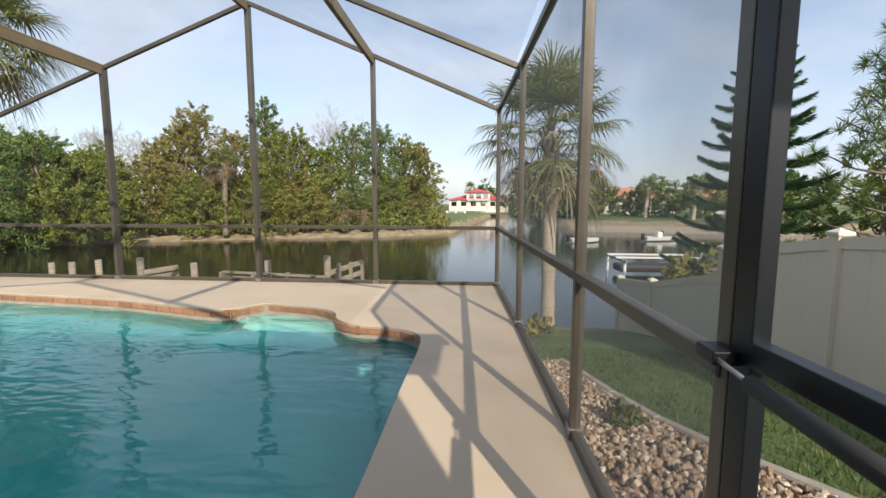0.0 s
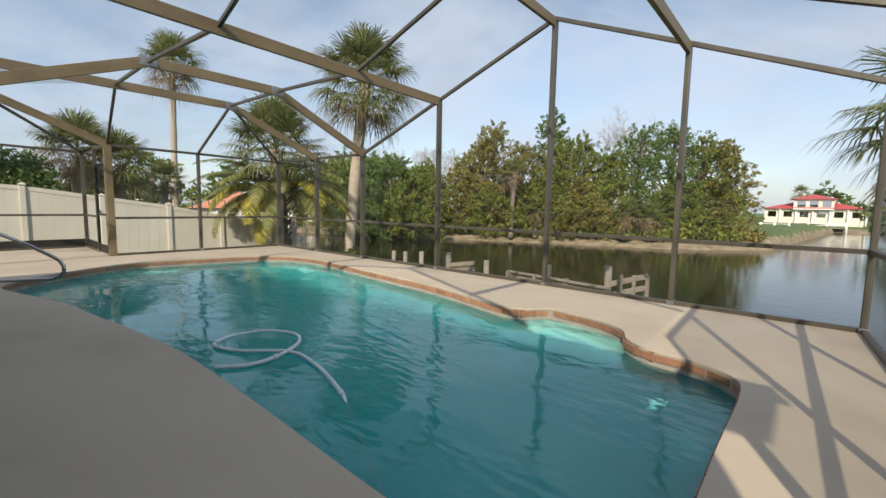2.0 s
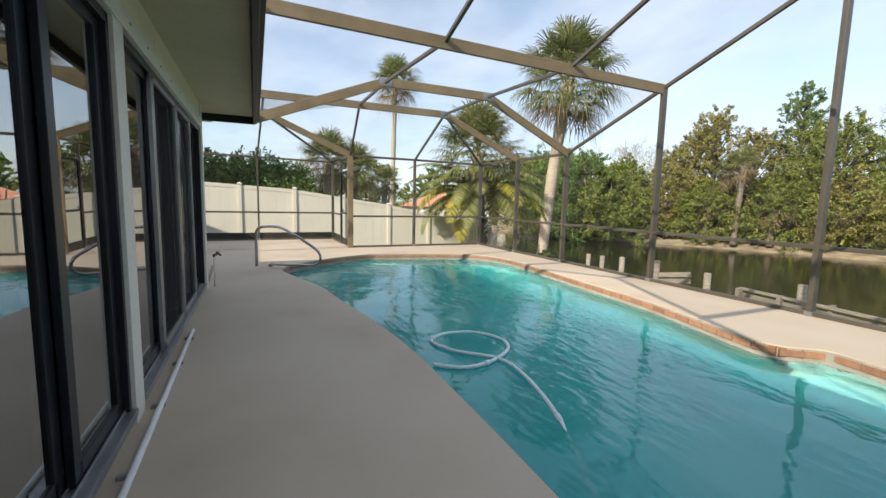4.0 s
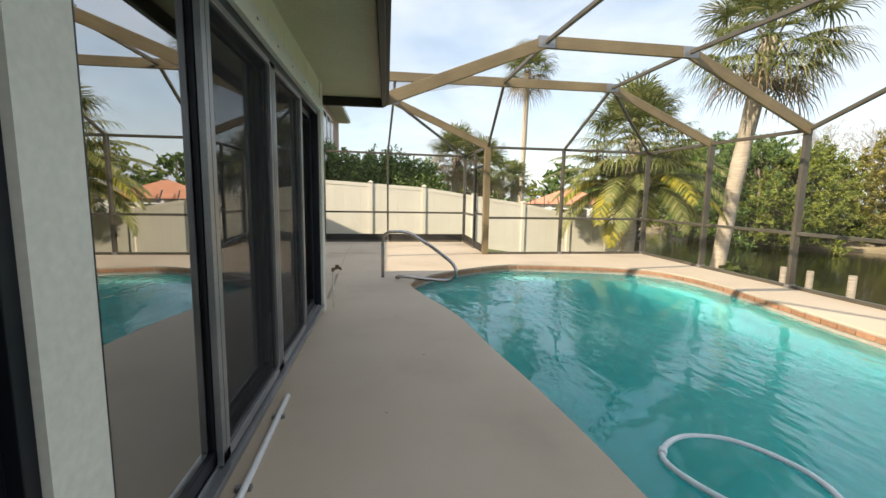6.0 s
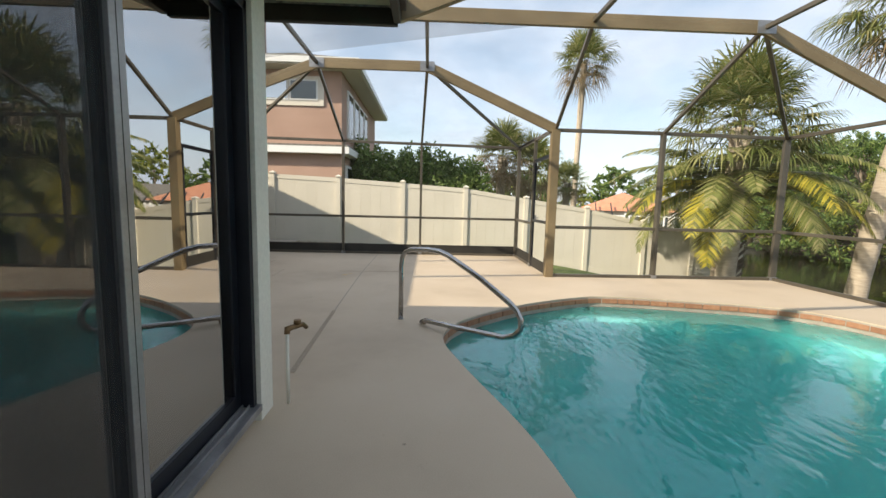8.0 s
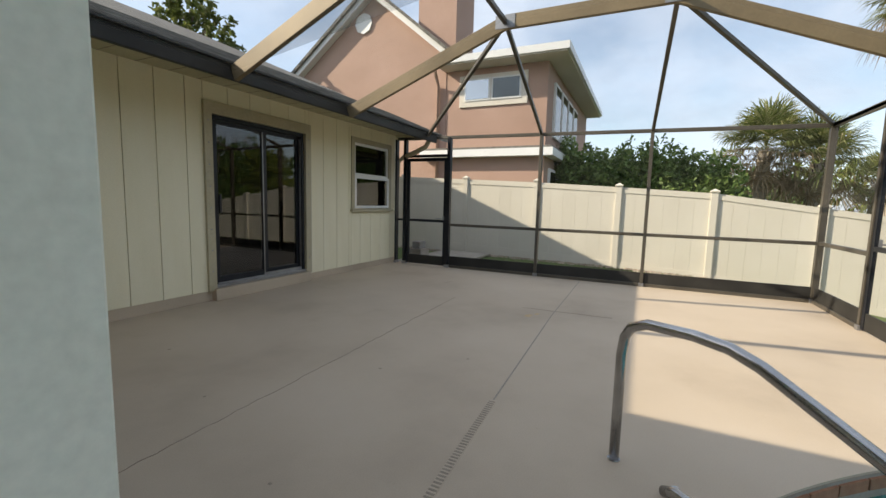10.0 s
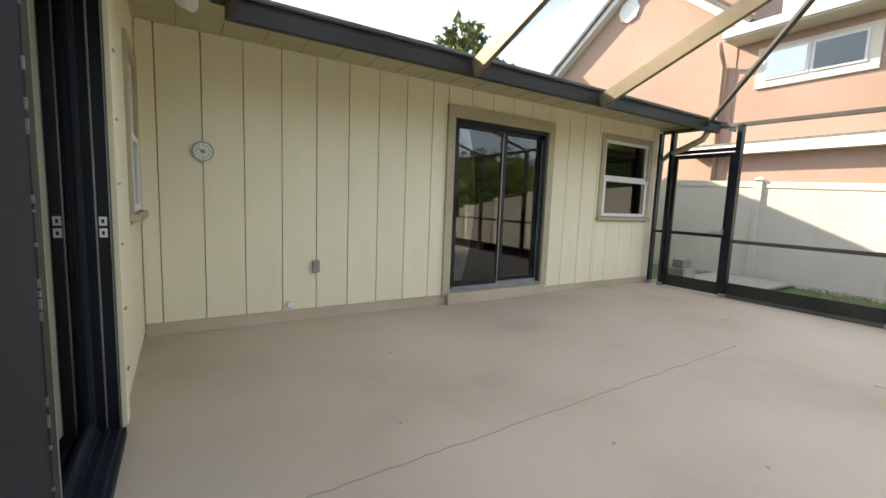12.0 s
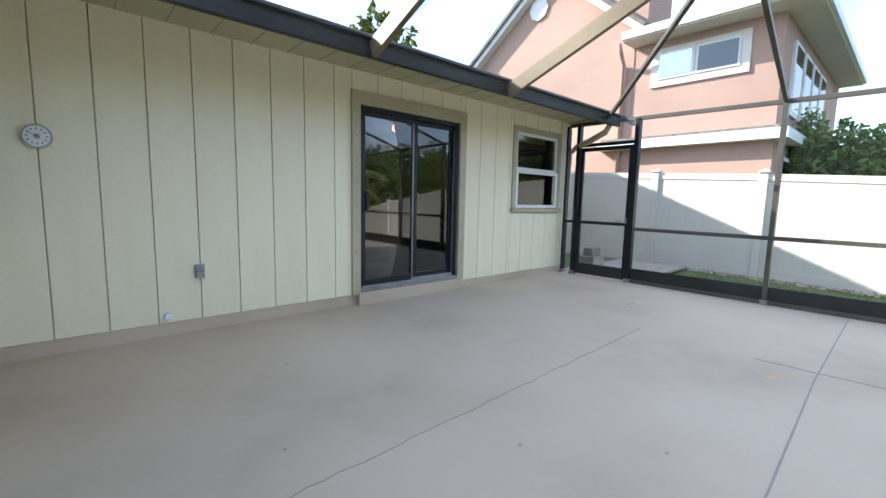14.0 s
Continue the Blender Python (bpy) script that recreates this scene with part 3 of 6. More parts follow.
# roof screens, bay by bay
ROOFS = [[(0.8, 6.0, 2.45), (0.95, 0.1, 2.45), (-0.95, 0.1, 3.2), (-0.95, 6.02, 3.2)], [(-0.95, 6.02, 3.2), (-0.95, 0.1, 3.2), (-2.73, 0.1, 3.97), (-2.73, 6.04, 3.97)],
         [(-2.73, 6.04, 3.97), (-2.73, 0.1, 3.97), (-5.0, 0.1, 3.22), (-5.0, 6.07, 3.15)], [(-5.0, 6.07, 3.15), (-5.0, 4.19, 3.19), (-7.22, 4.1, 3.25), (-7.25, 6.1, 2.33)],
         [(-5.0, 4.19, 3.19), (-5.0, 2.24, 3.23), (-7.2, 2.1, 3.25), (-7.22, 4.1, 3.25)], [(-5.0, 2.24, 3.23), (-5.0, 0.1, 3.22), (-7.18, 0.06, 2.45), (-7.2, 2.1, 3.25)],
         [(-7.25, 6.1, 2.33), (-7.22, 4.1, 3.25), (-9.12, 4.06, 3.25), (-9.12, 6.1, 2.35)], [(-7.22, 4.1, 3.25), (-7.2, 2.1, 3.25), (-9.12, 2.1, 3.25), (-9.12, 4.06, 3.25)],
         [(-7.2, 2.1, 3.25), (-7.18, 0.06, 2.45), (-7.3, -3.5, 2.45), (-9.14, -3.5, 2.42), (-9.12, -1.42, 3.25), (-9.12, 2.1, 3.25)], [(-9.12, 6.1, 2.35), (-9.12, 4.06, 3.25), (-11.05, 6.12, 2.36)],
         [(-9.12, 4.06, 3.25), (-11.05, 4.06, 2.38), (-11.05, 6.12, 2.36)], [(-9.12, 4.06, 3.25), (-9.12, 2.1, 3.25), (-11.03, 2.3, 2.39), (-11.05, 4.06, 2.38)],
         [(-9.12, 2.1, 3.25), (-9.12, 0.24, 3.25), (-10.95, 0.24, 3.25), (-11.03, 2.3, 2.39)], [(-9.12, 0.24, 3.25), (-9.12, -1.42, 3.25), (-10.95, -1.43, 3.25), (-10.95, 0.24, 3.25)],
         [(-9.12, -1.42, 3.25), (-9.14, -3.5, 2.42), (-10.86, -3.5, 2.4), (-10.95, -1.43, 3.25)], [(-10.95, 0.24, 3.25), (-10.95, -1.43, 3.25), (-13.57, -1.56, 2.44), (-13.57, 0.13, 2.42)],
         [(-11.03, 2.3, 2.39), (-10.95, 0.24, 3.25), (-13.57, 2.27, 2.39)], [(-10.95, 0.24, 3.25), (-13.57, 0.13, 2.42), (-13.57, 2.27, 2.39)],
         [(-10.95, -1.43, 3.25), (-10.86, -3.5, 2.4), (-13.1, -3.5, 2.43)], [(-10.95, -1.43, 3.25), (-13.1, -3.5, 2.43), (-13.57, -3.27, 2.46), (-13.57, -1.56, 2.44)]]
for r in ROOFS:
    panel(*r, mat=SCREENR)


def screen_door(name, p, q, head, label, closer=False):
    """A hinged screen door between two floor points."""
    p, q = Vector((*p, 0)), Vector((*q, 0))
    e = thing(name, label, "screen door", at=p)
    d = (q - p)
    L, u = d.length, d.normalized()
    rot = Matrix((u, Vector((-u.y, u.x, 0)), Vector((0, 0, 1)))).transposed().to_4x4()

    def add(nm, bm, mat, lab=""):
        bm.transform(rot)
        return part(nm, bm, mat, e, lab)
    for x in (0.032, L - 0.03):
        add("stile", box(x - 0.03, x + 0.03, -0.018, 0.018, 0.02, head, None, 0.003), BLACKF)
    for z, h in ((head - 0.03, 0.06), (0.88, 0.05)):
        add("rail", box(0.058, L - 0.058, -0.018, 0.018, z - h / 2, z + h / 2, None, 0.003), BLACKF)
    add("kick_panel", box(0.058, L - 0.058, -0.01, 0.01, 0.02, 0.2, None, 0.002), GUTTER, "dark kick panel")
    add("screen", sheet([(0.05, 0, 0.2), (L - 0.05, 0, 0.2), (L - 0.05, 0, head - 0.05), (0.05, 0, head - 0.05)]), SCREEN)
    hb = bmesh.new()
    bar((L - 0.09, -0.045, 0.93), (L - 0.2, -0.045, 0.93), 0.018, 0.018, hb)
    bar((L - 0.05, -0.03, 0.90), (L - 0.05, -0.03, 0.98), 0.03, 0.03, hb)
    add("handle", hb, GREYF, "small aluminium handle")
    for z in (0.25, head / 2, head - 0.2):
        add("hinge", box(-0.005, 0.03, 0.018, 0.03, z - 0.04, z + 0.04), BLACKF)
    return e


screen_door("screen_door", (-11.13, 2.27), (-12.12, 2.27), 2.0, "bronze screen door in the side wall of the pool cage")
screen_door("screen_door", (-13.57, -4.18), (-13.57, -3.31), 2.08, "dark screen door beside the cream siding wall")
screen_door("screen_door", (1.043, 0.933), (1.085, -0.05), 2.03, "black screen door with a pneumatic closer")


def door_closer():
    e = thing("door_closer", "black pneumatic door closer tube on the screen door rail", "door closer", at=(1.02, 0.6, 0.83))
    inv = Matrix.Translation((-1.02, -0.6, -0.83))

    def add(nm, bm, mat, lab=""):
        bm.transform(inv)
        part(nm, bm, mat, e, lab)
    add("tube", tube([(0.985, 0.80, 0.852), (0.99, 0.42, 0.845)], 0.017, 14), RUBBER)
    add("rod", tube([(0.985, 0.93, 0.86), (0.985, 0.80, 0.852)], 0.005, 8), GREYF)
    add("bracket", box(0.975, 1.03, 0.90, 0.97, 0.845, 0.875, None, 0.004), BLACKF)
    add("end_cap", tube([(0.99, 0.425, 0.845), (0.991, 0.395, 0.845)], 0.019, 14), GREYF, "ribbed metal end cap")
    add("end_bracket", box(0.985, 1.06, 0.36, 0.40, 0.83, 0.862, None, 0.004), BLACKF)


door_closer()

# ---- the house ----
SOUTH, SIDE, WING = -0.6, -6.62, -4.5
SILL, HEAD, TOP = 0.06, 2.13, 2.55


def wall_piece(name, *boxes, mat=SIDING, label="cream board siding wall", parent=None):
    bm = bmesh.new()
    for b in boxes:
        box(*b, bm)
    return tagged(part(name, bm, mat, parent), label, "wall", kind="structure")


WS = wall_piece("wall_south", (1.5, -0.55, SOUTH - 0.16, SOUTH, 0, TOP), (-2.72, -2.90, SOUTH - 0.16, SOUTH + 0.02, 0, HEAD), (-0.55, -6.42, SOUTH - 0.16, SOUTH, HEAD, TOP), (-6.42, -6.56, SOUTH - 0.16, SOUTH, 0, TOP),
                (-0.55, -6.42, SOUTH - 0.16, SOUTH - 0.02, -0.05, SILL), mat=TRIMG, label="putty-painted wall with sliding glass doors onto the deck")
WE = wall_piece("wall_side", (SIDE + 0.012, SIDE + 0.16, SOUTH - 0.161, -1.0, 0, TOP), (SIDE + 0.012, SIDE + 0.16, -1.0, -2.88, HEAD, TOP), (SIDE + 0.012, SIDE + 0.16, -2.88, -3.75, 0, TOP), (SIDE + 0.012, SIDE + 0.16, -3.75, -4.3, 0, 1.08), (SIDE + 0.012, SIDE + 0.16, -3.75, -4.3, 2.1, TOP), (SIDE + 0.012, SIDE + 0.16, -4.3, WING, 0, TOP),
                label="cream siding return wall with a sliding door and window")
WW = wall_piece("wall_wing", (SIDE + 0.16, -9.62, WING - 0.18, WING - 0.03, 0.03, TOP), (-9.62, -11.08, WING - 0.18, WING - 0.03, 2.19, TOP), (-11.08, -12.28, WING - 0.18, WING - 0.03, 0.03, TOP),
                (-12.28, -13.36, WING - 0.18, WING - 0.03, 0.03, 1.1), (-12.28, -13.36, WING - 0.18, WING - 0.03, 2.24, TOP), (-13.36, -13.75, WING - 0.18, WING - 0.03, 0.03, TOP), (-9.62, -11.08, WING - 0.18, WING - 0.03, 0.03, 0.16))
tagged(part("baseboard", box(SIDE, -13.75, WING - 0.05, WING - 0.012, 0, 0.12, None, 0.003), DECK), "deck-coloured concrete foundation strip", "foundation", kind="structure")
tagged(part("doorstep", box(-9.56, -11.14, WING - 0.05, WING + 0.07, 0, 0.145, None, 0.008), DECK), "low painted concrete sill step below the sliding door", "step", kind="structure")


def planks(parent, spans, face, axis):
    """Vertical grooved boards, one object a board, standing 12 mm proud."""
    cache = {}
    for a, b, z0, z1 in spans:
        key = (round(abs(b - a), 3), round(z1 - z0, 3))
        if key not in cache:
            w, h = key
            bm = box(0, w - 0.007, 0, 0.03, 0, h, None, 0.003)
            me = bpy.data.meshes.new("board")
            bm.to_mesh(me)
            bm.free()
            me.materials.append(SIDING)
            cache[key] = me
        ob = new("board", cache[key])
        ob.parent = parent
        ob.location = (min(a, b), face - 0.03, z0) if axis == "x" else (face + 0.03, min(a, b), z0)
        if axis == "y":
            ob.rotation_euler = (0, 0, radians(90))


GX = [SIDE] + [-6.745 - 0.32 * k for k in range(9)] + [-9.51]
spans = [(a, b, 0.12, TOP) for a, b in zip(GX, GX[1:])]
spans += [(-9.51 - 0.32 * k, max(-9.51 - 0.32 * (k + 1), -11.19), 2.33, TOP) for k in range(6) if -9.51 - 0.32 * k > -11.19]
GX2 = [-11.19, -11.5, -11.82, -12.14, -12.2]
spans += [(a, b, 0.1, TOP) for a, b in zip(GX2, GX2[1:])]
GX3 = [-12.2, -12.46, -12.78, -13.10, -13.43]
spans += [(a, b, 0.1, 1.02) for a, b in zip(GX3, GX3[1:])]
spans += [(a, b, 2.32, TOP) for a, b in zip(GX3, GX3[1:])]
spans += [(-13.43, -13.75, 0.1, TOP)]
planks(WW, spans, WING, "x")
GY = [-2.99, -3.37, -3.68]
planks(WE, [(a, b, 0.05, TOP) for a, b in zip(GY, GY[1:])] + [(-4.37, -4.5, 0.05, TOP), (-3.68, -4.0, 0.05, 1.0), (-4.0, -4.37, 0.05, 1.0), (-3.68, -4.0, 2.2, TOP), (-4.0, -4.37, 2.2, TOP)], SIDE, "y")
planks(WS, [(-0.55 - 0.4 * k, -0.55 - 0.4 * (k + 1), HEAD + 0.13, TOP) for k in range(15)], SOUTH + 0.015, "x")
# head trim with screws over the long row of doors
TRIM_S = tagged(part("trim", box(-0.5, -6.45, SOUTH - 0.01, SOUTH + 0.03, HEAD, HEAD + 0.125, None, 0.003), TRIMG), "putty-painted head board over the sliding doors", "trim", kind="structure")
for k in range(14):
    part("screw", box(-0.9 - 0.42 * k, -0.925 - 0.42 * k, SOUTH + 0.028, SOUTH + 0.034, HEAD + 0.055, HEAD + 0.065), GREYF, TRIM_S)
tagged(part("corner_trim", box(-6.585, -6.42, SOUTH - 0.12, SOUTH + 0.025, 0.0, TOP, None, 0.004), TRIMG), "putty-painted corner board at the end of the wall", "trim", kind="structure")

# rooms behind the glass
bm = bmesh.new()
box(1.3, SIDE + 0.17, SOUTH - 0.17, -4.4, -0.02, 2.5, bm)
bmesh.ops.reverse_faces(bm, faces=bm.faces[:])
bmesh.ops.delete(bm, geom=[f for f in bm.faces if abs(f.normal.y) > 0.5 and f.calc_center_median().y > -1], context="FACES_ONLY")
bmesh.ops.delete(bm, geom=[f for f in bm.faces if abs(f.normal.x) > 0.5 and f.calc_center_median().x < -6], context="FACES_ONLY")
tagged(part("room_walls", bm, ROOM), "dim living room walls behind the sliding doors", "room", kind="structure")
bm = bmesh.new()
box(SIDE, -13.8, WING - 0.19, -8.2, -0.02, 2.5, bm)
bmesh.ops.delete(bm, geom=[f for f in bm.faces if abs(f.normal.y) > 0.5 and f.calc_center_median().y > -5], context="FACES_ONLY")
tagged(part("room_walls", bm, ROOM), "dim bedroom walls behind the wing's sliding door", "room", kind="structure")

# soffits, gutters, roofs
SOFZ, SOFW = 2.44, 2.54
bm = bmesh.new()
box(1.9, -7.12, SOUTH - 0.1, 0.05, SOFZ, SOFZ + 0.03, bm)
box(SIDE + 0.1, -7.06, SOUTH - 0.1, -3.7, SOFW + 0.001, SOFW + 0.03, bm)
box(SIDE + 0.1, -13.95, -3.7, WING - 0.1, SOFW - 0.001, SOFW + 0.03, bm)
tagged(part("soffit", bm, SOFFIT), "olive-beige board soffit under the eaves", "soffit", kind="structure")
for k in range(22):
    x = -6.9 - 0.32 * k
    part("soffit_joint", box(x, x - 0.006, -3.72, WING + 0.004, SOFW - 0.004, SOFW - 0.001), CRACK, bpy.data.objects["soffit"])
GUT = thing("gutter", "dark bronze gutter along the eaves", "gutter", kind="structure")
for p, q in (((1.9, 0.07, 2.42), (-7.16, 0.07, 2.42)), ((-7.2, 0.07, 2.42), (-7.2, -3.56, 2.42)), ((-7.2, -3.54, 2.42), (-13.5, -3.54, 2.42))):
    part("fascia", bar(p, q, 0.05, 0.15, None, 0.006), GUTTER, GUT)
    part("lip", bar(Vector(p) + Vector((0, 0.03, 0.07)), Vector(q) + Vector((0, 0.03, 0.07)), 0.06, 0.02, None, 0.004), GUTTER, GUT)
part("downspout", tube([(-13.3, -3.58, 2.36), (-13.33, -3.66, 2.26), (-13.4, -3.95, 2.16), (-13.62, -4.3, 2.12), (-13.9, -4.6, 2.05), (-13.95, -4.7, 0.2)], 0.045, 8), TRIM, GUT, "beige round downspout")


def roof(name, quad, label, t=0.07):
    bm = bmesh.new()
    top = [bm.verts.new(p) for p in quad]
    bot = [bm.verts.new((p[0], p[1], p[2] - t)) for p in quad]
    bm.faces.new(top)
    bm.faces.new(bot[::-1])
    for i in range(len(quad)):
        j = (i + 1) % len(quad)
        bm.faces.new((top[i], bot[i], bot[j], top[j]))
    bmesh.ops.recalc_face_normals(bm, faces=bm.faces[:])
    ob = tagged(part(name, bm, SHINGLE), label, "roof", kind="structure")
    # shingle courses
    a, b, c, d = (Vector(p) for p in quad[:4])
    n = int((d - a).length / 0.14)
    for k in range(min(n, 12)):
        f = (k + 0.5) / n
        part("shingle_course", bar(a.lerp(d, f) + Vector((0, 0, 0.006)), b.lerp(c, f) + Vector((0, 0, 0.006)), 0.135, 0.012), SHINGLE, ob)
    return ob


PITCH = 0.41
roof("roof", [(1.85, 0.06, 2.5), (-7.22, 0.06, 2.5), (-2.2, -5.0, 2.5 + 5.06 * PITCH), (1.85, -5.0, 2.5 + 5.06 * PITCH)], "grey shingle roof over the main block")
roof("roof", [(-7.22, 0.05, 2.5), (-7.22, -3.6, 2.5), (-2.2, -5.05, 2.5 + 5.06 * PITCH), (-2.2, -4.99, 2.5 + 5.06 * PITCH)], "grey shingle hip of the main roof")
roof("roof", [(-7.1, -3.55, 2.5), (-14.05, -3.55, 2.5), (-14.6, -11.5, 2.5 + 7.95 * PITCH), (-7.1, -11.5, 2.5 + 7.95 * PITCH)], "grey shingle roof over the wing")
RZ = 2.5 + 7.95 * PITCH
roof("roof", [(-14.05, -19.45, 2.5), (-7.1, -19.45, 2.5), (-7.1, -11.5, RZ), (-14.6, -11.5, RZ)], "grey shingle back slope of the wing roof")
roof("roof", [(-7.1, -10.05, 2.5), (1.85, -10.05, 2.5), (1.85, -5.0, 2.5 + 5.06 * PITCH), (-2.2, -5.0, 2.5 + 5.06 * PITCH)], "grey shingle back slope of the main roof")
for x in (-13.75, 1.36):
    y0, y1, rz = (-3.7, -19.3, RZ) if x < 0 else (-0.1, -9.9, 2.5 + 5.06 * PITCH)
    bm = bmesh.new()
    a = [bm.verts.new((x, *p)) for p in ((y0, 2.5), ((y0 + y1) / 2, rz - 0.1), (y1, 2.5))]
    b = [bm.verts.new((x + 0.12, *p)) for p in ((y0, 2.5), ((y0 + y1) / 2, rz - 0.1), (y1, 2.5))]
    for f in (a, b[::-1], (a[0], b[0], b[1], a[1]), (a[1], b[1], b[2], a[2]), (a[2], b[2], b[0], a[0])):
        bm.faces.new(f)
    tagged(part("gable_wall", bm, SIDING), "cream siding gable end under the roof", "wall", kind="structure")
wall_piece("wall_back", (1.35, 1.5, SOUTH - 0.16, -9, 0, TOP), (1.5, -13.75, -9, -9.16, 0, TOP), (-13.6, -13.75, WING - 0.18, -19.3, 0, 2.5), (-13.6, -7.0, -19.15, -19.3, 0, 2.5), mat=SIDING, label="plain cream outer walls of the house")


def sliding_door(name, axis, face, a, b, z0, z1, stiles, label, screens={}, glass=GLASS, sw=0.075, handles=()):
    """A framed sliding glass door in an opening from a to b; stiles are the panel limits."""
    e = thing(name, label, "sliding door", kind="structure")

    def add(nm, u0, u1, d0, d1, za, zb, mat, lab="", bev=0.003):
        bm = box(min(u0, u1), max(u0, u1), face + d0, face + d1, za, zb, None, bev) if axis == "x" else box(face + d0, face + d1, min(u0, u1), max(u0, u1), za, zb, None, bev)
        return part(nm, bm, mat, e, lab)
    s = -1 if b < a else 1
    out = 1 if axis == "x" else -1
    lo, hi = sorted((0.0, -out * 0.11))
    add("jamb", a, a + s * 0.04, lo, hi, z0, z1, BLACKF)
    add("jamb", b - s * 0.04, b, lo, hi, z0, z1, BLACKF)
    add("head", a, b, lo, hi, z1 - 0.05, z1 - 0.001, BLACKF)
    add("track", a, b, lo, sorted((0.0, out * 0.03))[1] if out > 0 else hi, z0, z0 + 0.035, GREYF, "grey aluminium sill track")
    for k in range(3):
        d = -out * (0.02 + 0.035 * k)
        add("track_rib", a, b, min(d, d - out * 0.006), max(d, d - out * 0.006), z0 + 0.035, z0 + 0.05, GREYF)
    for i, (u, v) in enumerate(zip(stiles, stiles[1:])):
        d = -out * (0.03 + 0.035 * (i % 2))
        dl, dh = sorted((d, d - out * 0.03))
        scr = i in screens
        m = (dl + dh) / 2
        pane = add("pane", u + s * 0.05, v - s * 0.05, m - 0.004, m + 0.004, z0 + 0.1, z1 - 0.09, glass, "", 0.0)
        fm = BLACKF
        for w in (u, v - s * sw):
            add("stile", w, w + s * sw, dl, dh, z0 + 0.045, z1 - 0.05, fm).parent = pane
        add("bottom_rail", u + s * 0.055, v - s * 0.055, dl, dh, z0 + 0.045, z0 + 0.12, fm).parent = pane
        add("top_rail", u + s * 0.055, v - s * 0.055, dl, dh, z1 - 0.1, z1 - 0.05, BLACKF).parent = pane
        if scr:
            u, v = screens[i]
            mesh = add("insect_screen", u + s * 0.05, v - s * 0.05, -out * 0.012 - 0.001, -out * 0.012 + 0.001, z0 + 0.07, z1 - 0.07, SCREEND, "dark insect screen", 0.0)
            lo2, hi2 = sorted((0.004 * out, -out * 0.024))
            for w, ww in ((u, 0.085), (v - s * 0.06, 0.06)):
                add("screen_stile", w, w + s * ww, lo2, hi2, z0 + 0.045, z1 - 0.05, GREYF, "grey aluminium screen frame").parent = mesh
                add("screen_groove", w + s * ww * 0.45, w + s * ww * 0.52, lo2 - 0.001, hi2 + 0.001, z0 + 0.06, z1 - 0.06, GUTTER).parent = mesh
            for za, zb in ((z0 + 0.045, z0 + 0.1), (z1 - 0.085, z1 - 0.05)):
                add("screen_rail", u, v, lo2, hi2, za, zb, GREYF).parent = mesh
    for u in handles:
        dl, dh = sorted((0.0, out * 0.03))
        add("handle", u, u + 0.03, dl, dh, z0 + 0.9, z0 + 1.12, BLACKF, "black pull handle")
    return e


sliding_door("door_1", "x", SOUTH, -0.55, -2.72, SILL, HEAD, [-0.59, -1.33, -2.03, -2.68], "black-framed sliding glass door reflecting the pool")
sliding_door("door_2", "x", SOUTH, -2.90, -6.42, SILL, HEAD, [-2.92, -3.68, -4.66, -5.54, -6.38], "four-panel sliding glass door with dark insect screens", screens={1: (-3.62, -4.64), 2: (-4.62, -5.56)}, sw=0.06)
DOOR3 = sliding_door("door_3", "x", WING, -9.60, -11.08, 0.15, 2.19, [-9.64, -10.40, -11.04], "black sliding glass door in the cream siding wall", handles=(-9.7,), glass=GLASSN, sw=0.055)
for u in (-10.352, -11.03):
    part("edge_trim", box(u - 0.012, u, WING - 0.05, WING - 0.022, 0.2, 2.1), GREYF, DOOR3, "bare aluminium edge")
part("edge_trim", box(-10.365, -11.03, WING - 0.05, WING - 0.022, 0.2, 0.225), GREYF, DOOR3, "bare aluminium edge")
D4 = thing("door_4", "black sliding glass door in the return wall", "sliding door", kind="structure")
D4Y0, D4Y1, D4TOP = -1.0, -2.88, HEAD
for y in (D4Y0, D4Y1 + 0.04):
    part("jamb", box(SIDE, SIDE + 0.13, y - 0.04, y, 0.03, D4TOP, None, 0.003), BLACKF, D4)
part("head", box(SIDE, SIDE + 0.13, D4Y0 - 0.04, D4Y1 + 0.04, D4TOP - 0.05, D4TOP - 0.002, None, 0.003), BLACKF, D4)
part("track", box(SIDE - 0.02, SIDE + 0.13, D4Y0 - 0.04, D4Y1 + 0.04, 0.0, 0.045, None, 0.003), NAVYF, D4, "dark blue-black sill track")
for x in (0.0, 0.045, 0.085):
    part("track_rib", box(SIDE + x, SIDE + x + 0.008, D4Y0 - 0.04, D4Y1 + 0.04, 0.045, 0.066), NAVYF, D4)
D4P = part("pane", box(SIDE + 0.112, SIDE + 0.118, -1.60, -2.80, 0.12, D4TOP - 0.1), GLASS, D4)
part("bottom_rail", box(SIDE + 0.095, SIDE + 0.13, -1.58, -2.84, 0.05, 0.12, None, 0.003), NAVYF, D4P)
part("top_rail", box(SIDE + 0.095, SIDE + 0.13, -1.58, -2.84, D4TOP - 0.1, D4TOP - 0.05, None, 0.003), NAVYF, D4P)
part("stile", box(SIDE + 0.095, SIDE + 0.13, -2.79, -2.84, 0.12, D4TOP - 0.1, None, 0.003), NAVYF, D4P)
part("channel", box(SIDE + 0.052, SIDE + 0.058, -2.825, -2.84, 0.05, D4TOP - 0.05), GREYF, D4, "thin pale aluminium screen channel")
part("channel", box(SIDE + 0.002, SIDE + 0.006, -2.832, -2.84, 0.05, D4TOP - 0.05), GREYF, D4)
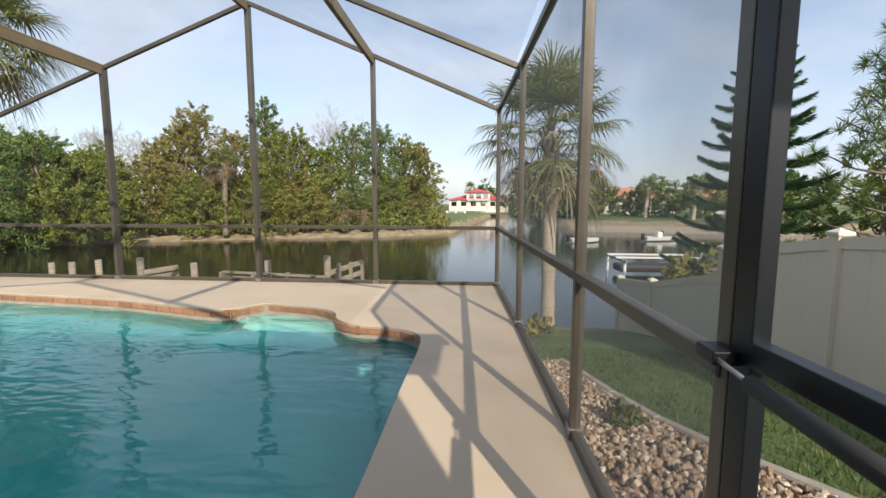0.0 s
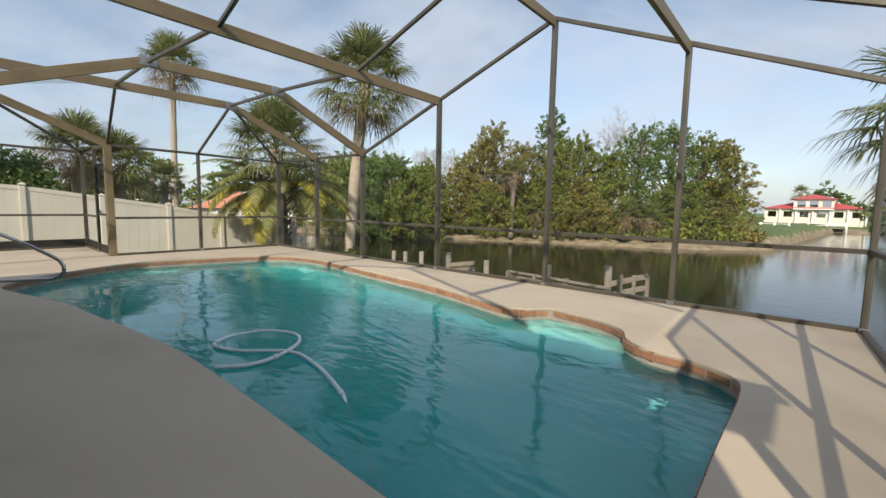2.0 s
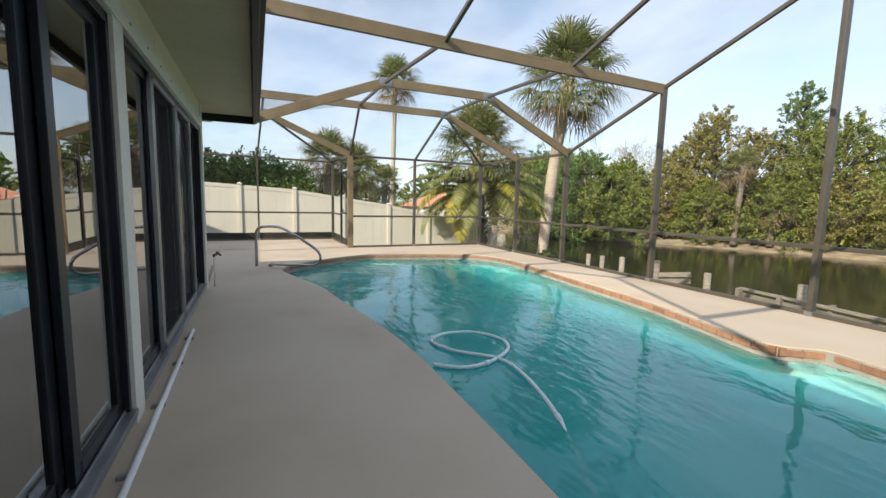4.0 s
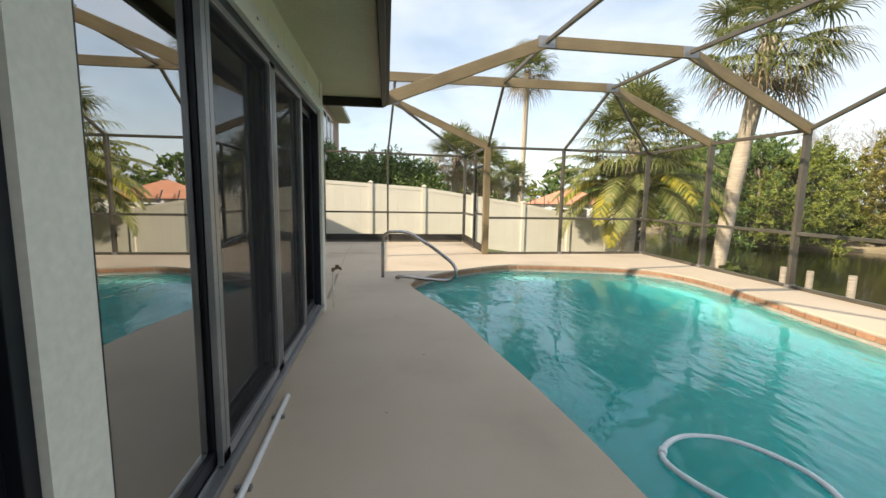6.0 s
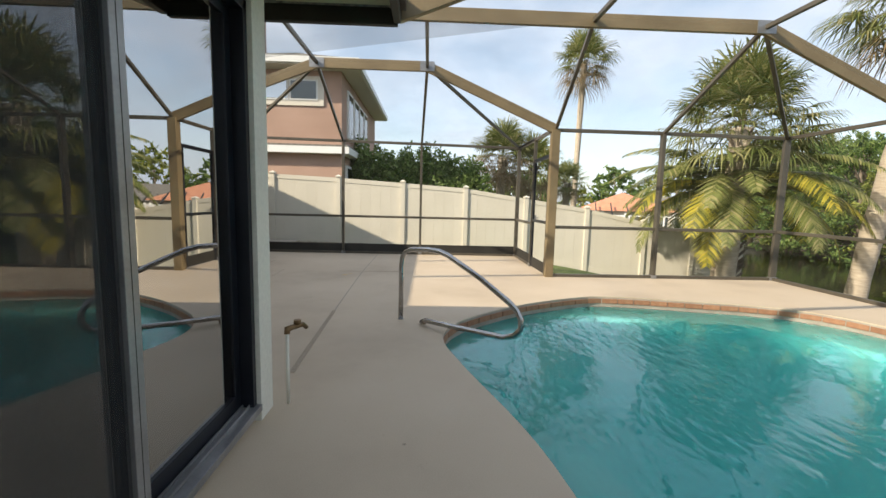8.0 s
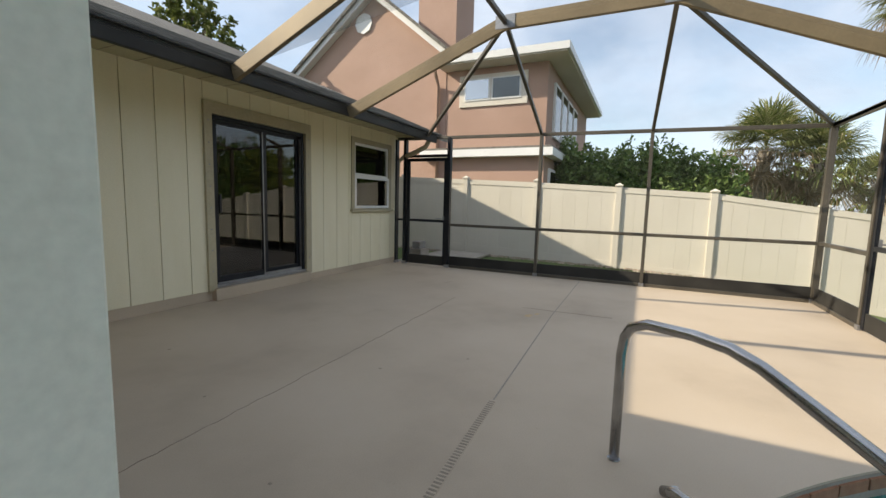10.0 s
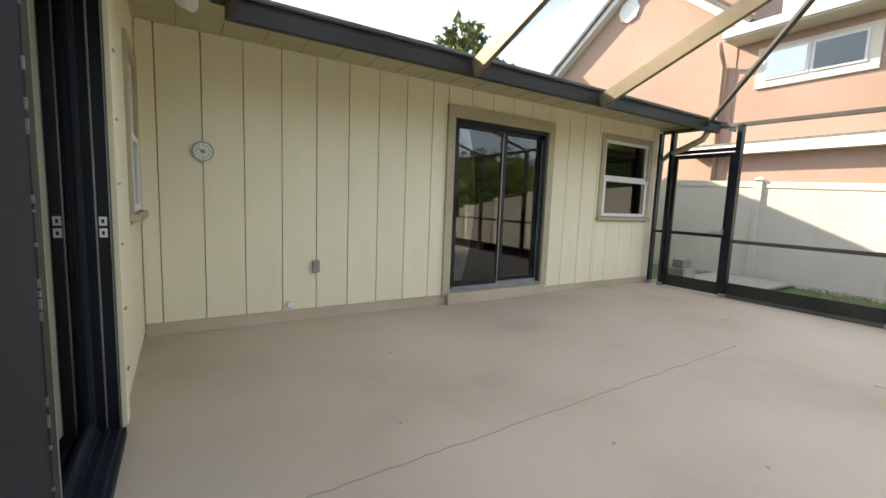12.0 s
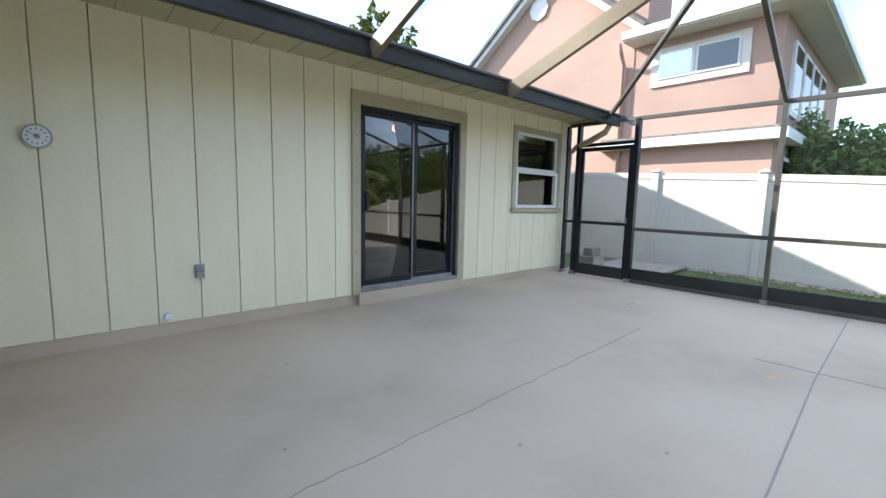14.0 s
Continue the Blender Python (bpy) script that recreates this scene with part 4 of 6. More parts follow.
part("wide_stile", box(SIDE - 0.01, SIDE + 0.05, -1.041, -1.565, 0.05, HEAD - 0.06, None, 0.004), NAVYF, D4, "dark blue-black stile with a chipped edge")
rc = random.Random(41)
for k in range(34):
    z = 0.15 + 1.85 * rc.random() ** 1.4
    part("paint_chip", box(SIDE - 0.0145, SIDE - 0.009, -1.555 - rc.uniform(0, 0.012), -1.566, z, z + rc.uniform(0.004, 0.03)), GREYF, D4)
part("edge_strip", box(SIDE - 0.012, SIDE + 0.06, -1.567, -1.622, 0.05, HEAD - 0.06, None, 0.003), GUTTER, D4)
part("edge_strip", box(SIDE - 0.012, SIDE + 0.06, -1.6225, -1.634, 0.05, HEAD - 0.06), GREYF, D4, "worn bare aluminium edge")
part("pull_handle", box(SIDE - 0.004, SIDE + 0.02, -1.635, -1.652, 0.92, 1.12, None, 0.003), BLACKF, D4)
for z in (1.00, 1.055):
    LP = part("latch_plate", box(SIDE + 0.016, SIDE + 0.046, -2.834, -2.84, z, z + 0.042, None, 0.002), WHITE, D4, "small steel latch plate")
    part("keeper_slot", box(SIDE + 0.026, SIDE + 0.036, -2.832, -2.8345, z + 0.012, z + 0.03), BLACKF, LP)
for u0, u1, z0, z1 in ((-9.5, -9.60, 0.12, 2.2), (-11.09, -11.2, 0.12, 2.2), (-9.5, -11.2, 2.19, 2.33)):
    tagged(part("door_trim", box(u0, u1, WING - 0.03, WING + 0.035, z0, z1, None, 0.004), TRIM), "beige painted trim board round the sliding door", "trim", kind="structure")
TRIM_D = tagged(part("door_trim", box(SIDE - 0.022, SIDE + 0.02, -2.885, -2.99, 0.03, 2.25, None, 0.003), SIDING), "cream trim board beside the sliding door", "trim", kind="structure")
for z in (0.3, 0.62, 0.95, 1.25, 1.56, 1.88, 2.15):
    part("screw", box(SIDE - 0.03, SIDE - 0.018, -2.94, -2.985, z, z + 0.008), GREYF, TRIM_D)
for k in range(8):
    for x in (-9.55, -11.145):
        part("screw", box(x - 0.007, x + 0.007, WING + 0.034, WING + 0.04, 0.35 + 0.25 * k, 0.364 + 0.25 * k), GREYF, bpy.data.objects["door_trim"])


def sash_window(name, axis, face, a, b, z0, z1, label):
    e = thing(name, label, "window", kind="structure")
    lo, hi = sorted((a, b))

    def add(nm, u0, u1, d0, d1, za, zb, mat, lab=""):
        if axis == "y":
            d0, d1 = -d1, -d0
        bm = box(u0, u1, face + d0, face + d1, za, zb, None, 0.003) if axis == "x" else box(face + d0, face + d1, u0, u1, za, zb, None, 0.003)
        part(nm, bm, mat, e, lab)
    t = 0.085
    add("casing", lo - t, lo, -0.03, 0.022, z0 - 0.01, z1 + t, TRIM)
    add("casing", hi, hi + t, -0.03, 0.022, z0 - 0.01, z1 + t, TRIM)
    add("casing", lo, hi, -0.03, 0.022, z1, z1 + t, TRIM)
    add("window_sill", lo - t - 0.02, hi + t + 0.02, -0.03, 0.06, z0 - 0.06, z0 - 0.011, TRIM)
    mid = (z0 + z1) / 2
    for za, zb, d in ((z0, mid, -0.012), (mid, z1, -0.04)):
        for u in (lo, hi - 0.05):
            add("sash_stile", u, u + 0.05, d, d + 0.035, za, zb, WHITE)
        for z in (za, zb - 0.045):
            add("sash_rail", lo + 0.05, hi - 0.05, d, d + 0.035, z, z + 0.045, WHITE)
        add("pane", lo + 0.045, hi - 0.045, d + 0.012, d + 0.018, za + 0.04, zb - 0.04, GLASSN)
    return e


sash_window("window_1", "x", WING, -12.28, -13.36, 1.1, 2.24, "white single-hung window with beige trim in the siding wall")
sash_window("window_2", "y", SIDE, -3.76, -4.29, 1.08, 2.12, "white sash window in the return wall")

# ---- fences ----
FENCE_GROUP = "white vinyl fence panels"


def fence_run(x, posts, height, label, group):
    """Posts with caps along y; each panel is a thing with its boards and rails."""
    for i, (y, top) in enumerate(posts):
        e = thing("fence_post", "cream vinyl fence post with a flat pyramid cap", "fence post", group + " posts", at=(x, y, top - height - 0.1))
        h = height + 0.12
        part("shaft", box(-0.063, 0.063, -0.063, 0.063, -0.3, h, None, 0.006), FENCE, e)
        bm = box(-0.08, 0.08, -0.08, 0.08, h, h + 0.03)
        apex = bm.verts.new((0, 0, h + 0.075))
        c = [bm.verts.new(v) for v in ((-0.08, -0.08, h + 0.03), (0.08, -0.08, h + 0.03), (0.08, 0.08, h + 0.03), (-0.08, 0.08, h + 0.03))]
        for k in range(4):
            bm.faces.new((c[k], c[(k + 1) % 4], apex))
        part("cap", bm, FENCE, e)
    for (y0, t0), (y1, t1) in zip(posts, posts[1:]):
        e = thing("privacy_fence", label, "fence panel", group, at=(x, y0, t0 - height))
        L = y1 - y0 - 0.126
        s = (t1 - t0) / (y1 - y0)

        def slab(ya, yb, za, zb, d):
            bm = bmesh.new()
            vs = [bm.verts.new((dx, yy, zz + s * yy)) for dx in (-d, d) for yy, zz in ((ya, za), (yb, za), (yb, zb), (ya, zb))]
            for f in ((0, 3, 2, 1), (4, 5, 6, 7), (0, 1, 5, 4), (1, 2, 6, 5), (2, 3, 7, 6), (3, 0, 4, 7)):
                bm.faces.new([vs[k] for k in f])
            return bm
        a = 0.063
        part("top_rail", slab(a, a + L, height - 0.12, height, 0.03), FENCE, e)
        part("bottom_rail", slab(a, a + L, -0.2, 0.16, 0.03), FENCE, e)
        n = 6
        for k in range(n):
            part("board", slab(a + L * k / n + 0.001, a + L * (k + 1) / n - 0.001, 0.16, height - 0.12, 0.017), FENCE, e)


fence_run(-16.5, [(-9.6, 2.02), (-7.78, 1.97), (-5.96, 1.92), (-4.13, 1.85), (-2.28, 1.78), (-0.44, 1.68), (1.38, 1.57), (3.15, 1.32), (4.97, 1.07), (6.7, 0.72), (8.2, 0.42), (9.7, 0.1)], 1.83, "tall cream vinyl privacy fence panel on sloping lawn", "west fence")
fence_run(4.1, [(-1.5, 1.5), (0.6, 1.2), (2.5, 1.02), (4.5, 0.84), (6.4, 0.5)], 1.6, "cream vinyl privacy fence panel beyond the lawn", "east fence")
fence_run(4.1, [(6.52, 0.14), (8.8, -0.42), (10.7, -0.68)], 1.15, "low cream vinyl fence panel stepping down to the water", "east low fence")

# ---- pool fittings ----


def handrail():
    e = thing("pool_handrail", "bent stainless steel pool handrail at the shallow steps", "handrail", at=(-8.38, 0.07, 0))
    pts = [(-8.41, 0.04, 0.0), (-8.41, 0.04, 0.54), (-8.40, 0.05, 0.63), (-8.375, 0.075, 0.685), (-8.31, 0.14, 0.725), (-8.16, 0.305, 0.742), (-8.06, 0.41, 0.738), (-7.98, 0.49, 0.71), (-7.735, 0.75, 0.555), (-7.54, 0.955, 0.405), (-7.485, 1.01, 0.355), (-7.455, 1.045, 0.28),
           (-7.455, 1.045, 0.2), (-7.49, 1.005, 0.14), (-7.56, 0.93, 0.10), (-7.9, 0.57, 0.075), (-8.17, 0.29, 0.06), (-8.21, 0.25, 0.03)]
    bm = tube(pts, 0.024, 14)
    bm.transform(Matrix.Translation((8.38, -0.07, 0)))
    part("rail", bm, STEEL, e)
    part("end_cap", tube([(0.19, 0.225, 0.052), (0.165, 0.205, 0.027)], 0.026, 14), STEEL, e)
    part("floor_collar", tube([(-0.03, -0.03, 0.0), (-0.03, -0.03, 0.006)], 0.03, 14), STEEL, e)
    return e


handrail()


def cleaner_hose():
    e = thing("pool_hose", "white floating pool cleaner hose lying in a loop", "hose", at=(-3.2, 1.8, -0.13))
    ctrl = [(-3.2, 1.38), (-3.05, 1.6), (-3.1, 1.9), (-3.32, 2.2), (-3.62, 2.28), (-3.92, 2.13), (-3.98, 1.85), (-3.78, 1.6), (-3.45, 1.68), (-3.1, 1.98), (-2.65, 1.96), (-2.15, 1.83), (-1.8, 1.67), (-1.4, 1.48), (-1.1, 1.34)]
    pts = []
    for i in range(len(ctrl) - 1):
        a, b, c, d = (Vector((*ctrl[min(max(i + k, 0), len(ctrl) - 1)], 0)) for k in (-1, 0, 1, 2))
        for k in range(6):
            t = k / 6
            v = 0.5 * (2 * b + (c - a) * t + (2 * a - 5 * b + 4 * c - d) * t * t + (3 * b - a - 3 * c + d) * t ** 3)
            pts.append((v.x + 3.2, v.y - 1.8, 0.012 - 0.022 * max(0.0, i - 10 + k / 6) - 0.02 * max(0.0, 1 - abs(i + k / 6 - 5.5) / 2)))
    part("hose", tube(pts, 0.017, 8), HOSE, e)
    for k in (10, 40, 66):
        part("cuff", tube([pts[k], pts[k + 1]], 0.023, 10), HOSE, e)


cleaner_hose()


def deck_drain():
    e = thing("deck_drain", "narrow slotted drain strip set in the deck", "drain", at=(-8, -0.66, 0))
    part("strip", bar((0.95, 0.04, 0.001), (-0.72, -0.03, 0.001), 0.045, 0.005), DECK, e)
    for k in range(64):
        x = 0.93 - 1.62 * k / 63
        y = 0.04 - 0.07 * k / 63
        part("slot", box(x - 0.006, x + 0.006, y - 0.02, y + 0.02, 0.003, 0.0048), CRACK, e)


deck_drain()


def line_on_deck(name, pts, w, mat, label):
    bm = bmesh.new()
    for a, b in zip(pts, pts[1:]):
        bar((*a, 0.0012), (*b, 0.0012), w, 0.003, bm)
    tagged(part(name, bm, mat), label, "joint", kind="structure")


def wiggle(a, b, n, amp, seed):
    r = random.Random(seed)
    return [(a[0] + (b[0] - a[0]) * k / n + r.uniform(-amp, amp), a[1] + (b[1] - a[1]) * k / n + r.uniform(-amp, amp)) for k in range(n + 1)]


line_on_deck("deck_joint", [(-8.72, -0.69), (-11.0, -0.77), (-13.45, -0.79)], 0.009, KERB, "filled control joint across the deck")
line_on_deck("deck_crack", wiggle((-7.2, -1.95), (-11.25, -2.08), 60, 0.008, 3), 0.002, CRACK, "long hairline crack in the painted deck")
line_on_deck("deck_crack", wiggle((-11.2, -1.15), (-11.24, -0.15), 10, 0.008, 4), 0.005, CRACK, "short dark crack crossing the deck joint")
line_on_deck("deck_crack", wiggle((-12.1, -2.62), (-12.3, -2.6), 4, 0.01, 5), 0.008, CRACK, "short scratch in the deck paint")


def blot(x, y, r, mat, label, seed, sx=1.0):
    rr = random.Random(seed)
    bm = bmesh.new()
    bm.faces.new([bm.verts.new((x + sx * r * rr.uniform(0.5, 1.1) * math.cos(a), y + r * rr.uniform(0.5, 1.1) * math.sin(a), 0.0014 + 0.0002 * (seed % 5))) for a in (2 * math.pi * k / 22 for k in range(22))])
    tagged(part("deck_stain", bm, mat), label, "stain", kind="structure")


blot(-10.86, -1.0, 0.055, RUST, "small rust stain on the painted deck", 1, 1.5)
blot(-10.98, -0.93, 0.03, RUST, "small rust stain on the painted deck", 2, 1.8)
for k, (x, y, r) in enumerate([(-7.9, -2.3, 0.012), (-8.8, -1.6, 0.014), (-9.9, -2.9, 0.012), (-8.3, -3.3, 0.015), (-7.5, -1.3, 0.012), (-9.3, -1.1, 0.012), (-6.2, 0.2, 0.012), (-5.1, 0.4, 0.014), (-4.2, 0.1, 0.01)]):
    blot(x, y, r, CRACK, "tiny dark fleck on the deck paint", 10 + k)


def base_pipe():
    e = thing("conduit_pipe", "white plastic conduit lying along the foot of the wall", "pipe", at=(-3.2, -0.5, 0.02))
    part("pipe", tube([(1.4, 0.012, 0), (-1.24, -0.015, 0)], 0.016, 10), WHITE, e)
    for x in (1.0, 0.3, -0.4, -1.0):
        part("clip", box(x - 0.012, x + 0.012, -0.05, 0.02, -0.018, 0.002), GREYF, e)


base_pipe()


def spigot():
    e = thing("garden_spigot", "brass garden spigot on a thin standpipe at the wall corner", "spigot", at=(-6.62, -0.5, 0))
    part("standpipe", tube([(0, 0, 0), (0, 0, 0.44)], 0.010, 10), TRIMG, e)
    bm = tube([(0, 0, 0.42), (0, 0.0, 0.445), (-0.03, 0.02, 0.448), (-0.10, 0.06, 0.447), (-0.125, 0.075, 0.42)], [0.018, 0.02, 0.016, 0.015, 0.013], 10)
    part("valve", bm, BRASS, e)
    part("handle", tube([(-0.06, 0.04, 0.46), (-0.06, 0.04, 0.485)], 0.022, 8), BRASS, e)


spigot()


def thermometer():
    e = thing("wall_thermometer", "round white dial thermometer on the cream siding", "thermometer", at=(-7.07, WING, 1.57))

    def disc(r, y0, y1, seg=28):
        return tube([(0, y0, 0), (0, y1, 0)], r, seg)
    part("case", disc(0.082, 0.0, 0.03), GREYF, e)
    part("face", disc(0.07, 0.0305, 0.033), WHITE, e)
    bm = bmesh.new()
    for k in range(12):
        a = math.radians(30 * k)
        bar((0.045 * math.cos(a), 0.035, 0.045 * math.sin(a)), (0.058 * math.cos(a), 0.035, 0.058 * math.sin(a)), 0.006, 0.006, bm, 0, (0, 1, 0))
    part("scale_marks", bm, BLACKF, e)
    part("needle", bar((-0.012, 0.036, -0.008), (0.04, 0.036, 0.022), 0.003, 0.005, None, 0, (0, 1, 0)), BLACKF, e)
    part("hub", disc(0.018, 0.033, 0.037, 12), GREYF, e)


thermometer()


def outlet():
    e = thing("wall_outlet", "grey weatherproof outlet box on the cream siding", "outlet", at=(-8.02, WING, 0.54))
    part("box", box(-0.037, 0.037, 0.0, 0.03, -0.06, 0.06, None, 0.006), GREYF, e)
    for z in (-0.055, 0.003):
        part("cover", box(-0.032, 0.032, 0.031, 0.042, z, z + 0.05, None, 0.004), GREYF, e)


outlet()


def wall_cap():
    e = thing("pipe_cap", "white round pipe cap low on the siding wall", "pipe cap", at=(-7.77, WING, 0.175))
    part("cap", tube([(0, 0, 0), (0, 0.03, 0), (0, 0.045, 0)], [0.032, 0.032, 0.024], 16), WHITE, e)
    part("flange", tube([(0, 0, 0), (0, 0.006, 0)], 0.044, 16), WHITE, e)


wall_cap()


def floodlight():
    e = thing("floodlight", "white twin-head floodlight under the soffit", "floodlight", at=(-6.86, -3.5, SOFZ))
    part("mount", tube([(0, 0, 0), (0, 0, -0.025)], 0.055, 18), WHITE, e)
    for s in (-1, 1):
        part("arm", tube([(0.02 * s, 0, -0.02), (0.05 * s, 0.01, -0.05)], 0.012, 8), GREYF, e)
        part("head", tube([(0.05 * s, 0.01, -0.05), (0.075 * s, 0.03, -0.065), (0.13 * s, 0.08, -0.085)], [0.022, 0.04, 0.052], 16), WHITE, e)


floodlight()


def ceiling_lamp():
    e = thing("ceiling_light", "lit ceiling light with two warm glass shades in the bedroom", "ceiling light", at=(-11.36, -6.1, 2.44))
    part("canopy", tube([(0, 0, 0), (0, 0, -0.05)], 0.07, 14), BRASS, e)
    m, t, p = nodes("lit_glass")
    p.inputs["Emission Color"].default_value, p.inputs["Emission Strength"].default_value = (1.0, 0.42, 0.11, 1), 4.5
    for x in (-0.12, 0.12):
        part("shade", tube([(x * 0.6, 0, -0.03), (x, 0, -0.07), (x * 1.25, 0.02, -0.15)], [0.02, 0.055, 0.075], 14), m, e, "glowing warm glass shade")


ceiling_lamp()

def utility_box():
    e = thing("meter_box", "small beige pump box on a block outside the screen door", "pump box", at=(-14.6, -4.45, 0.0))
    part("block", box(-0.2, 0.2, -0.15, 0.15, 0, 0.2, None, 0.01), KERB, e)
    part("housing", box(-0.15, 0.15, -0.1, 0.1, 0.2, 0.36, None, 0.03), GREYF, e)


utility_box()
tagged(part("side_path", box(-13.75, -16.2, -3.3, -4.6, -0.04, 0.0), KERB), "narrow concrete side path outside the screen door", "path", kind="structure")

# ---- dock ----


def dock():
    e = thing("wooden_dock", "weathered grey timber dock with pilings at the canal edge", "dock", at=(-5, 11, WATER))
    off = Matrix.Translation((5, -11, -WATER))

    def add(nm, bm, mat=OLDWOOD):
        bm.transform(off)
        part(nm, bm, mat, e)
    for x, y, z in ((-8.35, 10.4, -0.28), (-7.0, 10.6, -0.42), (-4.9, 10.5, -0.32), (-3.2, 10.2, -0.14), (-10.6, 11.5, -0.5)):
        add("piling", tube([(x, y, WATER - 0.8), (x, y, z)], 0.085, 10))
    for k in range(16):
        x = -5.95 + 0.2 * k
        add("plank", box(x, x + 0.185, 9.7, 11.2, -1.33, -1.29, None, 0.004))
    add("rail", bar((-6.1, 10.45, -0.62), (-3.1, 10.1, -0.66), 0.09, 0.05))
    add("fascia_board", bar((-6.1, 10.48, -0.82), (-3.1, 10.13, -0.86), 0.03, 0.2))
    for x in (-6.05, -5.2, -4.3):
        add("post", box(x - 0.04, x + 0.04, 10.25, 10.4, -1.4, -0.6, None, 0.004))
    for z in (-0.45, -0.72, -0.98):
        add("side_rail", bar((-3.15, 10.15, z - 0.12), (-2.45, 10.7, z + 0.1), 0.035, 0.12))
    for f in (0.3, 0.65, 1.0):
        add("baluster", box(-3.15 + 0.7 * f - 0.04, -3.15 + 0.7 * f + 0.04, 10.15 + 0.55 * f - 0.03, 10.15 + 0.55 * f + 0.03, -1.35, -0.34, None, 0.004))
    for z in (-0.62, -0.8):
        add("side_rail", bar((-8.3, 10.42, z - 0.05), (-7.55, 10.75, z + 0.06), 0.035, 0.13))
    return e


dock()
for x, y, z in ((-12.6, 12.6, -0.75), (-14.2, 13.4, -0.9)):
    tagged(part("mooring_post", tube([(x, y, WATER - 0.8), (x, y, z)], 0.09, 10), OLDWOOD), "weathered timber mooring post in the water", "post", "mooring posts")

# ---- neighbour's pink house ----


def pink_house():
    X = -19.3
    e = thing("neighbour_house", "two-storey pink stucco house with white trim and chimney", "house", at=(X - 4, -6, 0))
    off = Matrix.Translation((-X + 4, 6, 0))

    def add(nm, bm, mat, lab="", par=None):
        if par is None:
            bm.transform(off)
        return part(nm, bm, mat, par or e, lab)
    add("wall", box(X - 9, X, -6.1, -2.75, -0.3, 5.55), PINK)
    bm = bmesh.new()
    prof = [(-13.2, -0.3), (-6.1, -0.3), (-6.1, 6.0), (-9.0, 8.35), (-13.2, 5.3)]
    fr = [bm.verts.new((X + 0.02, y, z)) for y, z in prof]
    bk = [bm.verts.new((X - 9, y, z)) for y, z in prof]
    bm.faces.new(fr)
    bm.faces.new(bk[::-1])
    for i in range(5):
        j = (i + 1) % 5
        bm.faces.new((fr[i], bk[i], bk[j], fr[j]))
    bmesh.ops.recalc_face_normals(bm, faces=bm.faces[:])
    add("gable_wall", bm, PINK)
    for a, b in (((-5.7, 5.78), (-9.0, 8.45)), ((-9.0, 8.45), (-13.6, 5.1))):
        bm = bmesh.new()
        bar((X + 0.15, a[0], a[1]), (X + 0.15, b[0], b[1]), 0.3, 0.2, bm)
        add("rake_board", bm, WHITE, "white rake board")
        bm = bmesh.new()
        bar((X - 4.4, a[0], a[1] + 0.14), (X - 4.4, b[0], b[1] + 0.14), 9.6, 0.1, bm)
        add("roof", bm, SHINGLE)
    add("chimney", box(X - 1.6, X - 0.1, -7.25, -5.85, 3.0, 10.5), PINK)
    add("gable_vent", tube([(X + 0.02, -9.4, 7.5), (X + 0.08, -9.4, 7.5)], 0.36, 8), WHITE, "white octagonal gable vent")
    # hip roof over the two-storey block, with a broad soffit
    bm = bmesh.new()
    rim = [(X + 0.7, -6.15), (X + 0.7, -2.1), (X - 9, -2.1), (X - 9, -6.15)]
    lo = [bm.verts.new((x, y, 5.72)) for x, y in rim]
    hi = [bm.verts.new(p) for p in ((X - 1.2, -6.15, 6.35), (X - 1.2, -4.6, 6.45), (X - 9, -4.6, 6.45), (X - 9, -6.15, 6.35))]
    for i in range(4):
        j = (i + 1) % 4
        bm.faces.new((lo[i], lo[j], hi[j], hi[i]))
    bm.faces.new(hi)
    add("hip_roof", bm, SHINGLE)
    add("soffit", box(X - 9, X + 0.68, -6.15, -2.12, 5.5, 5.56), STUCCO)
    bm = bmesh.new()
    bar((X + 0.7, -6.15, 5.64), (X + 0.7, -2.05, 5.64), 0.08, 0.2, bm)
    bar((X + 0.7, -2.08, 5.64), (X - 9, -2.08, 5.64), 0.08, 0.2, bm)
    add("fascia", bm, WHITE, "white fascia and gutter")
    # band between the storeys
    bm = bmesh.new()
    box(X - 9, X + 0.3, -6.9, -2.45, 2.72, 2.95, bm)
    add("band", bm, WHITE, "white skirt-roof fascia")
    bm = bmesh.new()
    box(X - 9, X + 0.25, -6.85, -2.5, 2.95, 3.02, bm)
    add("skirt_roof", bm, SHINGLE)
    w = add("window", box(X - 0.02, X + 0.05, -5.6, -3.35, 4.32, 5.3, None, 0.01), STUCCO, "wide slider window with pale trim")
    for y0, y1 in ((-5.42, -4.55), (-4.5, -3.55)):
        bm = box(X + 0.052, X + 0.075, y0, y1, 4.5, 5.18)
        add("frame", bm, WHITE, "", None).parent = e
        bm = box(X + 0.078, X + 0.085, y0 + 0.05, y1 - 0.05, 4.55, 5.13)
        add("pane", bm, CLEAR if y0 > -5 else GLASS)
        bm = box(X + 0.0765, X + 0.0775, y0 + 0.05, y1 - 0.05, 4.55, 5.13)
        add("blind", bm, CURTAIN)
    for k in range(4):
        x = X - 0.9 - 1.25 * k
        add("window_frame", box(x - 1.0, x, -2.76, -2.68, 3.4, 5.1, None, 0.01), WHITE)
        add("pane", box(x - 0.92, x - 0.08, -2.677, -2.67, 3.5, 5.0), GLASS)
    for k in range(3):
        x = X - 0.6 - 1.3 * k
        add("lower_window", box(x - 1.0, x, -2.76, -2.68, 0.9, 2.4, None, 0.01), WHITE)
        add("pane", box(x - 0.92, x - 0.08, -2.677, -2.67, 1.0, 2.3), GLASS)
